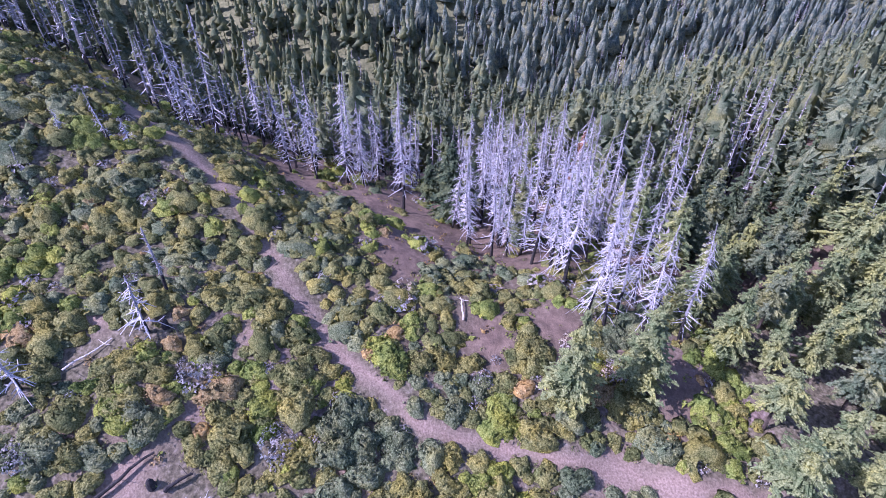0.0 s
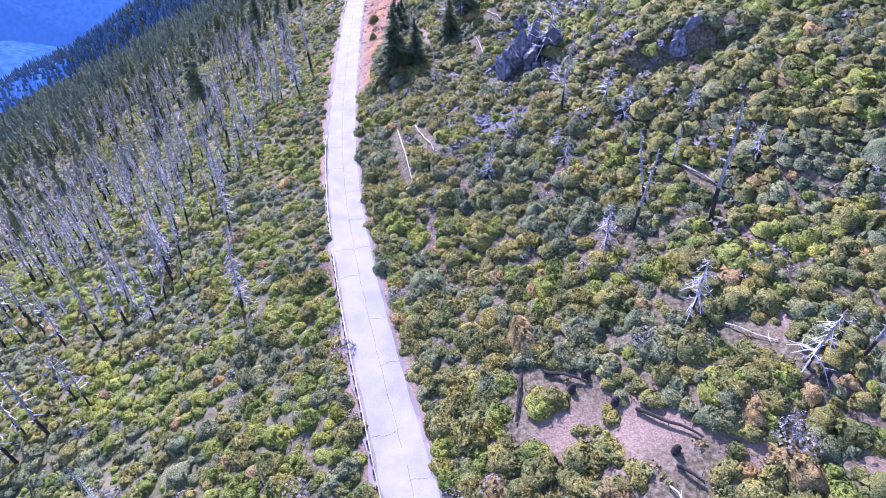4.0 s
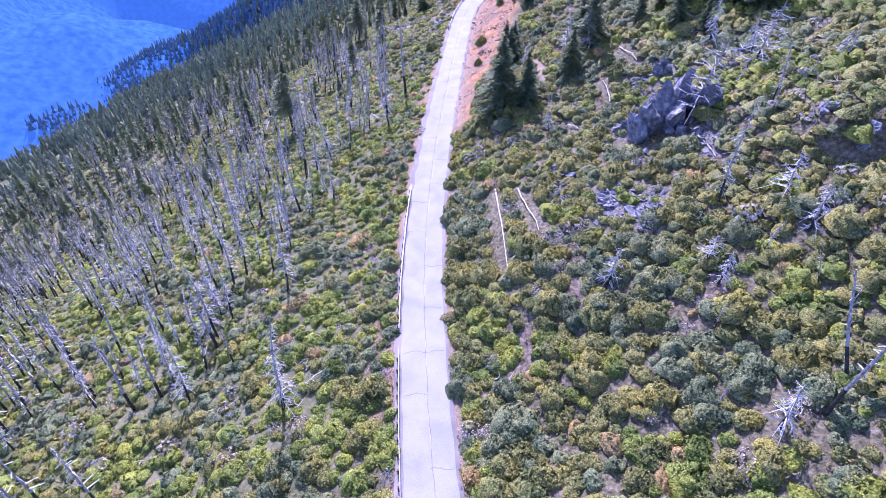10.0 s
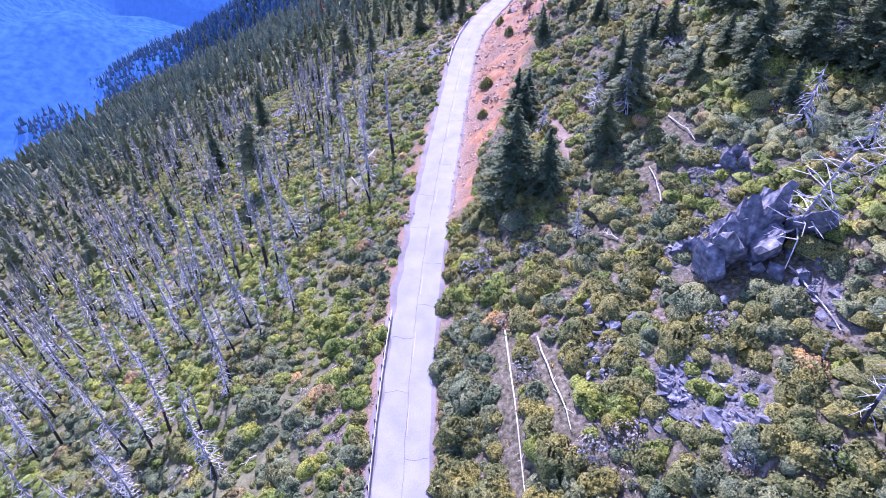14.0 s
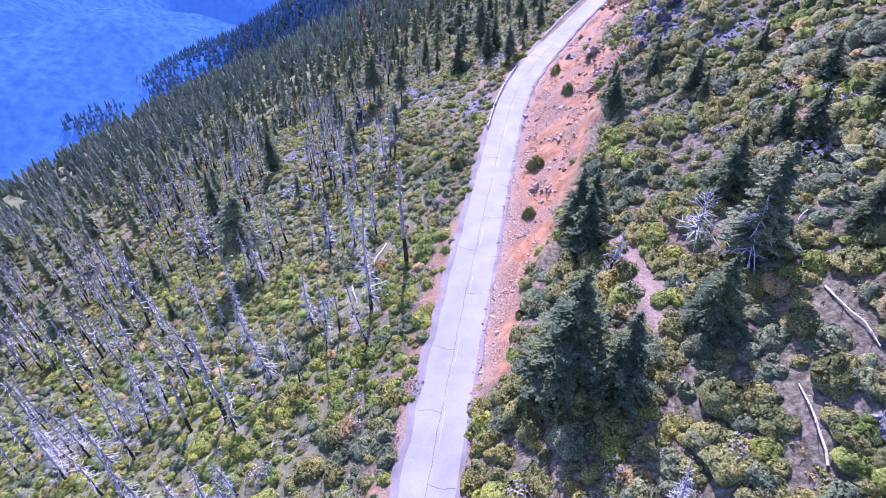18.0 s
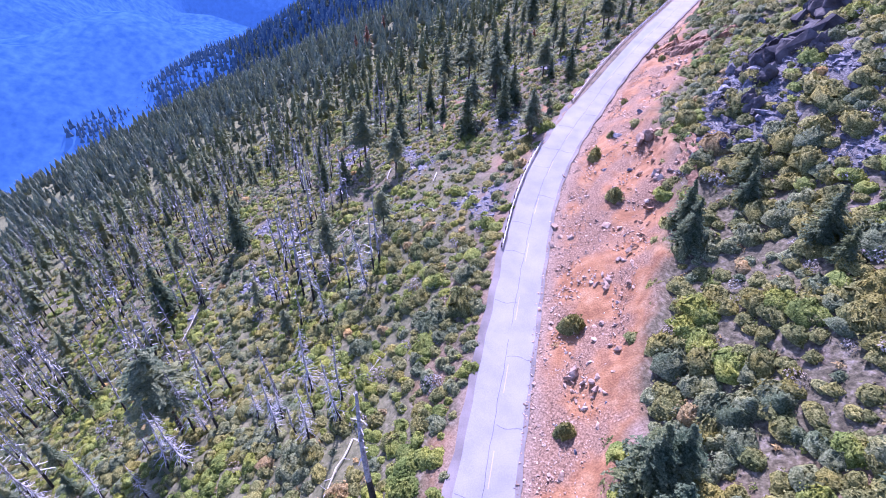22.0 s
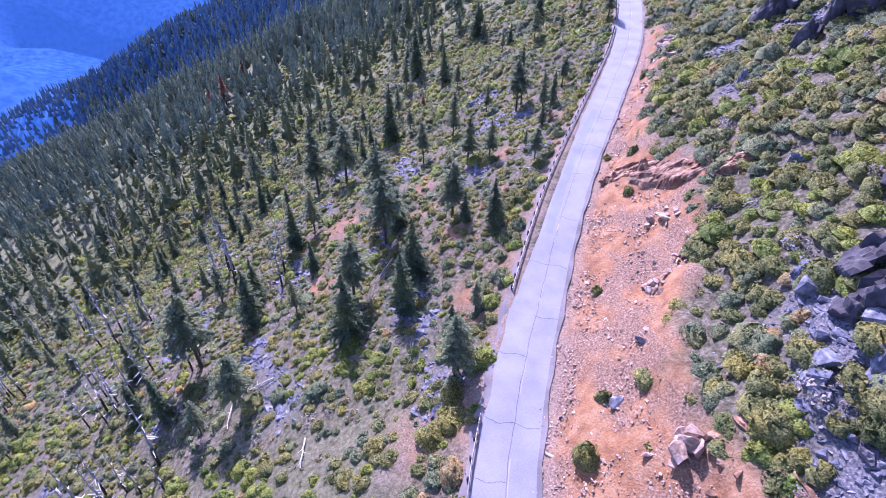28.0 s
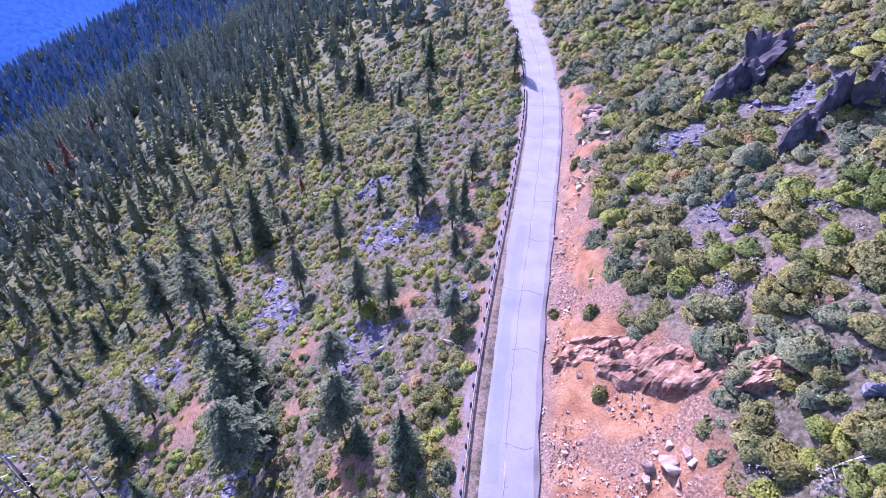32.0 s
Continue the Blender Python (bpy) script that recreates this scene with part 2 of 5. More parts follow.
def height(x, y):
    x, y = np.asarray(x, float), np.asarray(y, float)
    d, zr = side(x, y), road_z(y)
    # the slope that falls away beside the road
    w = -np.minimum(d + 3.6, 0)
    fall = np.interp(y, [-60, 75, 120, 160, 200, 330, 900], [0.30, 0.33, 0.43, 0.53, 0.57, 0.58, 0.50])
    low = -fall * np.minimum(w, 130) - (0.46 + 0.04 * step(300, 900, w)) * np.maximum(w - 130, 0)
    # the slope that climbs on the other side, up to a crest
    e = np.maximum(d - 4.2, 0)
    climb = np.interp(y, [-60, -10, 40, 75, 100, 130, 170, 200, 240, 290, 400, 900], [0.16, 0.22, 0.36, 0.47, 0.49, 0.53, 0.6, 0.7, 0.82, 0.8, 0.6, 0.5])
    crest = np.interp(y, [-140, -60, -15, 0, 15, 30, 60, 90, 120, 200, 400, 2000], [60, 34, 38, 46, 52, 66, 84, 92, 110, 150, 200, 300])
    up = climb * np.minimum(e, crest) * (1 - 0.16 * np.minimum(e, crest) / crest)
    past = np.maximum(e - crest, 0)
    drop = np.interp(y, [-20, 12, 40], [0.22, 0.28, 0.46])
    up = up - drop * past * step(0, 26, past) - 0.27 * np.maximum(past - 48, 0)
    z = zr + low + up
    # a low scarp across the slope, its face away from the sun
    z = z + 4.2 * np.exp(-((x - 61) / 12) ** 4) * step(80.5, 84.5, y + 0.25 * (x - 61)) * step(122, 98, y)
    # bumps, none on the road
    off = step(4.5, 14, np.abs(d))
    z = z + off * (waves(x, y, 46, 1) * 1.1 + waves(x, y, 15, 2) * 0.45 + waves(x, y, 5.5, 3) * 0.16)
    z = z + step(60, 260, np.abs(d)) * (waves(x, y, 210, 4) * 5) * step(150, 500, np.hypot(x - 20, y - 150))
    # the valleys on both sides and the ranges beyond them
    floor = -430 + 40 * waves(x, y, 900, 5)
    range_w = floor + 0.42 * np.maximum(-d - 1150 + 260 * waves(x, y, 1300, 6), 0) + 30 * waves(x, y, 420, 7)
    range_w = np.minimum(range_w, 420 + 120 * waves(x, y, 1500, 8))
    range_e = -66 + 0.42 * np.maximum(d - 265 + 40 * waves(x, y, 500, 9), 0) + 8 * waves(x, y, 260, 10)
    range_e = np.minimum(range_e, 500 + 60 * waves(x, y, 1500, 8))
    # a gully and the next spur of the same mountainside, then a lone hill down in the valley
    z = z + step(-130, -330, d) * step(-1000, -700, d) * (50 * np.exp(-((y - 975 - 0.15 * (x + 200)) / 75) ** 2) - 16 * np.exp(-((y - 800) / 70) ** 2))
    hill = ridge(x, y, HILL, 0.52) + 20 * waves(x, y, 330, 11)
    z = np.where(d < -480, np.maximum(z, hill), z)
    z = np.where(d < -60, np.maximum(z, range_w), z)
    z = np.where(d > 60, np.maximum(z, range_e), z)
    return z


# ---- mesh tools ----
def mesh_of(name, verts, faces, mat):
    """A mesh from arrays: verts n x 3, faces n x 3 or n x 4."""
    verts, faces = np.asarray(verts, np.float32), np.asarray(faces, np.int32)
    me = bpy.data.meshes.new(name)
    k = faces.shape[1]
    me.vertices.add(len(verts))
    me.vertices.foreach_set("co", verts.ravel())
    me.loops.add(faces.size)
    me.loops.foreach_set("vertex_index", faces.ravel())
    me.polygons.add(len(faces))
    me.polygons.foreach_set("loop_start", np.arange(0, faces.size, k, dtype=np.int32))
    me.update(calc_edges=True)
    me.polygons.foreach_set("use_smooth", np.zeros(len(faces), dtype=bool))
    me.materials.append(mat)
    return me


def joined(pieces):
    """One (verts, faces) from many."""
    verts, faces, n = [], [], 0
    for v, f in pieces:
        verts.append(v)
        faces.append(np.asarray(f) + n)
        n += len(v)
    return np.concatenate(verts), np.concatenate(faces)


def strewn(protos, x, y, z, size, seed, tall=None):
    """Copies of the prototypes, turned and sized, as one (verts, faces)."""
    r = np.random.RandomState(seed)
    pick, turn = r.randint(0, len(protos), len(x)), r.uniform(0, 6.283, len(x))
    tall = size if tall is None else tall
    out = []
    for k, (v, f) in enumerate(protos):
        i = np.nonzero(pick == k)[0]
        if not len(i):
            continue
        c, s = np.cos(turn[i])[:, None], np.sin(turn[i])[:, None]
        px = (v[:, 0] * c - v[:, 1] * s) * size[i, None] + x[i, None]
        py = (v[:, 0] * s + v[:, 1] * c) * size[i, None] + y[i, None]
        pz = v[:, 2] * tall[i, None] + z[i, None]
        ff = f[None] + (np.arange(len(i)) * len(v))[:, None, None]
        out.append((np.stack([px, py, pz], -1).reshape(-1, 3), ff.reshape(-1, f.shape[1])))
    return joined(out)


def smooth(me):
    me.polygons.foreach_set("use_smooth", np.ones(len(me.polygons), dtype=bool))
    return me


def thing(name, x, y, label, category, group="", z=None, turn=0.0, size=1.0, lean=(0, 0)):
    ob = new(name)
    ob.empty_display_size = 0.2
    ob.matrix_basis = Matrix.Translation((x, y, float(height(x, y)) if z is None else z)) @ Euler((lean[0], lean[1], turn)).to_matrix().to_4x4() @ Matrix.Scale(size, 4)
    return tagged(ob, label, category, group)


def part(name, data, parent, label=""):
    ob = new(name, data)
    ob.parent = parent
    return tagged(ob, label)


ICO_V = np.array([(0, 0, 1), (0.894, 0, 0.447), (0.276, 0.851, 0.447), (-0.724, 0.526, 0.447), (-0.724, -0.526, 0.447), (0.276, -0.851, 0.447), (0.724, 0.526, -0.447), (-0.276, 0.851, -0.447), (-0.894, 0, -0.447), (-0.276, -0.851, -0.447), (0.724, -0.526, -0.447), (0, 0, -1)])
ICO_F = np.array([(0, 1, 2), (0, 2, 3), (0, 3, 4), (0, 4, 5), (0, 5, 1), (1, 6, 2), (2, 7, 3), (3, 8, 4), (4, 9, 5), (5, 10, 1)] + [(2, 6, 7), (3, 7, 8), (4, 8, 9), (5, 9, 10), (1, 10, 6), (11, 7, 6), (11, 8, 7), (11, 9, 8), (11, 10, 9), (11, 6, 10)])


def finer(v, f):
    """Every triangle in four, pushed out to the sphere."""
    seen, v, out = {}, [tuple(p) for p in v], []

    def half(a, b):
        key = (min(a, b), max(a, b))
        if key not in seen:
            q = np.add(v[a], v[b])
            seen[key] = len(v)
            v.append(tuple(q / np.linalg.norm(q)))
        return seen[key]
    for a, b, c in f:
        p, q, s = half(a, b), half(b, c), half(c, a)
        out += [(a, p, s), (p, b, q), (s, q, c), (p, q, s)]
    return np.array(v), np.array(out)


BALL = finer(ICO_V, ICO_F)
BALL2 = finer(*BALL)


def leaves(centres, ways, size, r):
    """Pointed leaf clumps, one bent triangle each, facing the given ways."""
    n = len(centres)
    ways = ways + r.normal(0, 0.3, (n, 3))
    ways /= np.linalg.norm(ways, axis=1)[:, None]
    a = np.cross(ways, r.normal(0, 1, (n, 3)))
    a /= np.linalg.norm(a, axis=1)[:, None] + 1e-9
    b = np.cross(ways, a)
    s = (size * r.uniform(0.6, 1.5, n))[:, None]
    v = np.stack([centres - a * s * 0.8 - b * s * 0.5, centres + a * s * 0.8 - b * s * 0.5, centres + b * s * 1.1 + ways * s * 0.3], 1)
    return v.reshape(-1, 3), np.arange(3 * n).reshape(-1, 3)


def bush_shape(seed, n=60, rings=5, turns=12, leaf=0.1, flat=0.55, core=True):
    """A shrub about 2 m across: a low billowing crown with an uneven rim, roughened by sprays of leaves."""
    r = np.random.RandomState(seed)
    flat = flat * r.uniform(0.8, 1.15)
    lobes = 7
    la, lr, lh = r.uniform(0, 6.28, lobes), np.sqrt(r.uniform(0.05, 1, lobes)) * 0.8, r.uniform(0.12, 0.3, lobes)
    lx, ly = np.cos(la) * lr, np.sin(la) * lr

    def top(px, py, q):
        lump = sum(h * np.exp(-((px - a) ** 2 + (py - b) ** 2) / 0.075) for a, b, h in zip(lx, ly, lh))
        return flat * (np.maximum(1 - q ** 2.6, 0.0) ** 0.5 * 0.74 + 1.5 * lump * (1 - 0.6 * q)) + 0.02
    rim = 1 + 0.16 * np.sin(np.arange(turns) * 6.283 / turns * 2 + r.uniform(0, 6)) + r.uniform(-0.28, 0.2, turns)
    v = [(0, 0, float(top(0.0, 0.0, 0.0)))]
    for i in range(1, rings + 1):
        q = i / rings
        t = (np.arange(turns) + 0.5 * (i % 2) + r.uniform(-0.2, 0.2, turns)) * 6.2832 / turns
        q = q * r.uniform(0.86, 1.1, turns)
        px, py = np.cos(t) * q * rim, np.sin(t) * q * rim * 0.9
        pz = top(px, py, np.minimum(q, 1)) * r.uniform(0.5, 1.2, turns) if i < rings else np.full(turns, -0.12)
        v += list(zip(px, py, pz))
    f = [(0, 1 + j, 1 + (j + 1) % turns) for j in range(turns)]
    for i in range(rings - 1):
        k = 1 + i * turns
        for j in range(turns):
            m = (j + 1) % turns
            f += [(k + j, k + turns + j, k + turns + m), (k + j, k + turns + m, k + m)]
    crown = (np.array(v), np.array(f))
    q, t = np.sqrt(r.uniform(0, 1, n)), r.uniform(0, 6.28, n)
    px, py = np.cos(t) * q, np.sin(t) * q * 0.9
    c = np.stack([px, py, top(px, py, q * 0.97) * r.uniform(0.85, 1.1, n)], 1)
    spray = leaves(c, np.stack([px * 0.8, py * 0.8, 0.5 + 0 * px], 1), leaf, r)
    return joined([crown, spray]) if core else spray


def skirt_fir(seed, tiers=5, points=8, start=0.12, width=0.2):
    """A far conifer one metre high: jagged skirts, one above another."""
    r = np.random.RandomState(seed)
    v, f, n = [], [], 0
    for i in range(tiers):
        u = i / tiers
        h, reach = start + (0.98 - start) * u, width * (1 - u) ** 0.85
        v.append((r.normal(0, 0.006), r.normal(0, 0.006), h + (1 - start) / tiers * 0.95 if i < tiers - 1 else 1.0))
        for j in range(points):
            a = (j + r.uniform(-0.3, 0.3)) * 6.2832 / points + i
            q = reach * (r.uniform(0.85, 1.25) if j % 2 else r.uniform(0.35, 0.6))
            v.append((q * math.cos(a), q * math.sin(a), h - r.uniform(0, 0.05)))
        f += [(n, n + 1 + j, n + 1 + (j + 1) % points) for j in range(points)]
        n += points + 1
    return np.array(v), np.array(f)


def spindle_fir(seed, tiers=4, turns=6, start=0.12, width=0.17, power=0.8):
    """A far conifer one metre high, closed: tiers of boughs that swell and draw in."""
    r = np.random.RandomState(seed)
    v, f = [(0, 0, start - 0.02)], []
    rows = 2 * tiers
    for i in range(rows):
        u = (i // 2 + (0.0 if i % 2 == 0 else 0.72)) / tiers
        reach = width * (1 - u) ** power * (1.0 if i % 2 == 0 else 0.72) + 0.006
        t = (np.arange(turns) + 0.5 * (i // 2 % 2) + r.uniform(-0.25, 0.25, turns)) * 6.2832 / turns
        q = reach * r.uniform(0.45, 1.5, turns)
        v += list(zip(np.cos(t) * q, np.sin(t) * q, start + (0.97 - start) * u + r.uniform(-0.025, 0.025, turns)))
    v.append((r.normal(0, 0.006), r.normal(0, 0.006), 1.0))
    for i in range(rows - 1):
        k = 1 + i * turns
        for j in range(turns):
            m = (j + 1) % turns
            f += [(k + j, k + m, k + turns + m), (k + j, k + turns + m, k + turns + j)]
    k = 1 + (rows - 1) * turns
    f += [(k + j, k + (j + 1) % turns, len(v) - 1) for j in range(turns)] + [(0, 1 + (j + 1) % turns, 1 + j) for j in range(turns)]
    return np.array(v), np.array(f)


def tube(points, radii, sides=6):
    """A tapered limb along points, ending in a tip."""
    points = np.asarray(points, float)
    n, v = len(points), []
    for i, (p, q) in enumerate(zip(points, radii)):
        t = points[min(i + 1, n - 1)] - points[max(i - 1, 0)]
        t = t / (np.linalg.norm(t) + 1e-9)
        a = np.cross(t, (0.31, 0.95, 0.11))
        a /= np.linalg.norm(a) + 1e-9
        b = np.cross(t, a)
        th = np.arange(sides) * 6.2832 / sides
        v.append(p + q * (np.cos(th)[:, None] * a + np.sin(th)[:, None] * b))
    f = []
    for i in range(n - 1):
        for j in range(sides):
            k, m = i * sides + j, i * sides + (j + 1) % sides
            f += [(k, m, m + sides), (k, m + sides, k + sides)]
    v = np.concatenate(v + [points[-1:]])
    f += [((n - 1) * sides + j, (n - 1) * sides + (j + 1) % sides, len(v) - 1) for j in range(sides)]
    return v, np.array(f)


def snag_shape(seed, branches=26, low=0.12, reach=0.13, droop=-0.3, broken=False, segs=7, sides=6, thick=1.0, limb=1.0):
    """A dead tree one metre high, to be sized: charred foot, silvered stem and bare limbs."""
    r = np.random.RandomState(seed)
    lean = r.normal(0, 0.025, 2)
    zs = np.concatenate([[-0.03, 0.1, 0.26], np.linspace(0.26, 0.85 if broken else 1.0, segs - 2)[1:]])
    stem = np.stack([lean[0] * zs + 0.008 * np.sin(zs * 7 + seed), lean[1] * zs + 0.008 * np.cos(zs * 6 + seed), zs], 1)
    rad = (0.0125 * (1.08 - zs) ** 0.8 + 0.002) * thick
    cut = 2
    foot = tube(stem[:cut + 1], rad[:cut + 1], sides)
    trunk = tube(stem[cut:], rad[cut:] * 0.99, sides)
    limbs = []
    for k in range(branches):
        h = low + (0.94 - low) * ((k + r.uniform()) / branches) ** 0.85
        if broken and h > 0.82:
            continue
        p = np.array([np.interp(h, zs, stem[:, 0]), np.interp(h, zs, stem[:, 1]), h])
        a, ln = r.uniform(0, 6.28), reach * (1.12 - h) ** 0.7 * r.uniform(0.35, 1.15)
        way = np.array([np.cos(a), np.sin(a), 0])
        bend = droop + r.normal(0, 0.25)
        mid = p + way * ln * 0.5 + (0, 0, bend * ln * 0.35)
        tip = p + way * ln + (0, 0, (bend * 0.9 + r.uniform(-0.3, 0.25)) * ln)
        if segs < 6:
            limbs.append(tube([p, tip], [0.009 * (1.2 - h), 0.003], 3))
            continue
        limbs.append(tube([p, mid, tip], [0.006 * (1.25 - h) * thick * limb, 0.0044 * (1.25 - h) * thick * limb, 0.0018 * thick * limb], 3))
        if ln > 0.08 and segs > 5:
            off = np.cross(way, (0, 0, 1)) * r.choice([-1, 1])
            limbs.append(tube([mid, mid + (way * 0.5 + off * 0.6) * ln * 0.5], [0.0042 * (1.2 - h) * thick * limb, 0.0016 * thick * limb], 3))
    return foot, trunk, joined(limbs)


def fir_shape(seed, levels=17, ring=7, start=0.1, width=0.2, ragged=0.25, sprays=4, power=0.85, clump=1.0):
    """A conifer one metre high: stem, and whorls of drooping, jagged boughs."""
    r = np.random.RandomState(seed)
    stem = tube([(0, 0, -0.03), (0.004, 0, 0.4), (0, 0.004, 0.75), (0, 0, 0.985)], [0.017, 0.012, 0.006, 0.001], 6)
    v, f, n = [], [], 0
    for i in range(levels):
        u = i / (levels - 1)
        h = start + (0.97 - start) * u
        if ragged > 0.4 and r.uniform() < 0.18:
            continue
        reach = width * ((1 - u) ** power * 0.96 + 0.035) * (0.55 + 0.45 * min(1, u * 6 + 0.3))
        for j in range(max(4, int(ring * (1 - 0.35 * u)))):
            a = (j + r.uniform(-0.35, 0.35)) * 6.283 / ring + i * 1.1
            ln = reach * r.uniform(1 - ragged * 1.5, 1 + ragged)
            way, across = np.array([np.cos(a), np.sin(a), 0]), np.array([-np.sin(a), np.cos(a), 0])
            base = np.array([0, 0, h + r.uniform(-0.012, 0.012)])
            sag = r.uniform(0.12, 0.42) * ln * (1 - 0.6 * u)
            tip = base + way * ln + (0, 0, -sag)
            mid = base + way * ln * 0.55 + (0, 0, -sag * 0.3 + 0.008)
            w = ln * r.uniform(0.09, 0.15) + 0.003
            v += [base, mid + across * w, tip, mid - across * w - (0, 0, 0.006)]
            f += [(n, n + 1, n + 2), (n, n + 2, n + 3)]
            n += 4
            # tufts of needles along the bough
            for s in range(sprays):
                q = r.uniform(0.25, 1.03)
                at = base + (tip - base) * q + across * r.uniform(-1, 1) * ln * 0.42 * (1.2 - q) + (0, 0, r.uniform(-0.010, 0.012))
                e = clump * r.uniform(0.013, 0.027) * (0.55 + 0.7 * ln / width)
                out = way * r.uniform(0.7, 1.3) + across * r.uniform(-0.7, 0.7)
                v += [at - across * e + (0, 0, r.uniform(-0.4, 0.4) * e), at + across * e + (0, 0, r.uniform(-0.4, 0.4) * e), at + out * e * 1.5 + (0, 0, -r.uniform(0.1, 1.0) * e)]
                f += [(n, n + 1, n + 2)]
                n += 3
    return stem, (np.array(v), np.array(f))


def rock_shape(seed, flat=0.7, corners=22):
    """An angular block, about 2 m across: the hull of chance corners."""
    r = np.random.RandomState(seed)
    p = r.normal(0, 1, (corners, 3))
    p /= np.linalg.norm(p, axis=1)[:, None]
    p = np.clip(p * r.uniform(0.75, 1.15, (corners, 1)), -0.85, 0.85) * (1.1, r.uniform(0.7, 1.0), flat * 1.15)
    bm = bmesh.new()
    for q in p:
        bm.verts.new(q)
    bmesh.ops.convex_hull(bm, input=bm.verts)
    bmesh.ops.delete(bm, geom=[v for v in bm.verts if not v.link_faces], context="VERTS")
    bmesh.ops.triangulate(bm, faces=bm.faces)
    bm.verts.index_update()
    v, f = np.array([tuple(v.co) for v in bm.verts]), np.array([[v.index for v in q.verts] for q in bm.faces])
    bm.free()
    return v, f


def crag_shape(seed, planes=13, rough=0.05):
    """A split, faceted mass of bedrock about 2 m across."""
    r = np.random.RandomState(seed)
    v, f = BALL2
    n = r.normal(0, 1, (planes, 3)) * (1, 1, 0.8)
    n /= np.linalg.norm(n, axis=1)[:, None]
    reach = r.uniform(0.45, 1.0, planes) / np.maximum(v @ n.T, 0.02)
    d = np.minimum(reach.min(1), 1.35)
    cut = np.sin(v @ np.array([5.1, 3.3, 1.2]) * 2.2 + seed) + np.sin(v @ np.array([-2.7, 4.9, 3.9]) * 2 + 2 * seed)
    d = d * (1 - rough * (cut > 0.8) * 2 + r.normal(0, rough, len(v)))
    return v * d[:, None], f


# ---- ground: one sheet from the roadside to the valleys ----
def spaced(lo, a, b, hi, fine):
    """Grid lines, fine between a and b, ever wider towards lo and hi."""
    out, gap, p = list(np.arange(a, b, fine)), fine, b
    while p < hi:
        out.append(p)
        gap *= 1.12
        p += gap
    gap, p, left = fine, a, []
    while p > lo:
        gap *= 1.12
        p -= gap
        left.append(p)
    return np.array(left[::-1] + out)


def blot(x, y, cx, cy, rx, ry):
    return np.exp(-((x - cx) / rx) ** 2 - ((y - cy) / ry) ** 2)


TRAIL = [(22, -44), (27, -28), (31.9, -11.3), (34.1, -3.3), (43, 6), (51, 12), (61, 17.5), (70, 23), (80, 31), (92, 44)]


def near_line(x, y, line, half):
    """1 on a line of points, falling to 0 at the given half width."""
    best = np.full(np.shape(x), 1e9)
    for (ax, ay), (bx, by) in zip(line, line[1:]):
        t = np.clip(((x - ax) * (bx - ax) + (y - ay) * (by - ay)) / ((bx - ax) ** 2 + (by - ay) ** 2), 0, 1)
        best = np.minimum(best, np.hypot(x - ax - t * (bx - ax), y - ay - t * (by - ay)))
    return 1 - step(half * 0.5, half, best)


def scree_width(y):
    """How far the raw orange cutting reaches uphill from the road."""
    return np.interp(y, [128, 136, 150, 165, 185, 200, 212, 222, 235, 248, 256, 266, 300, 318, 330], [2, 7, 10, 13, 17, 20, 17, 14, 17, 18, 13, 9, 8, 6, 0])


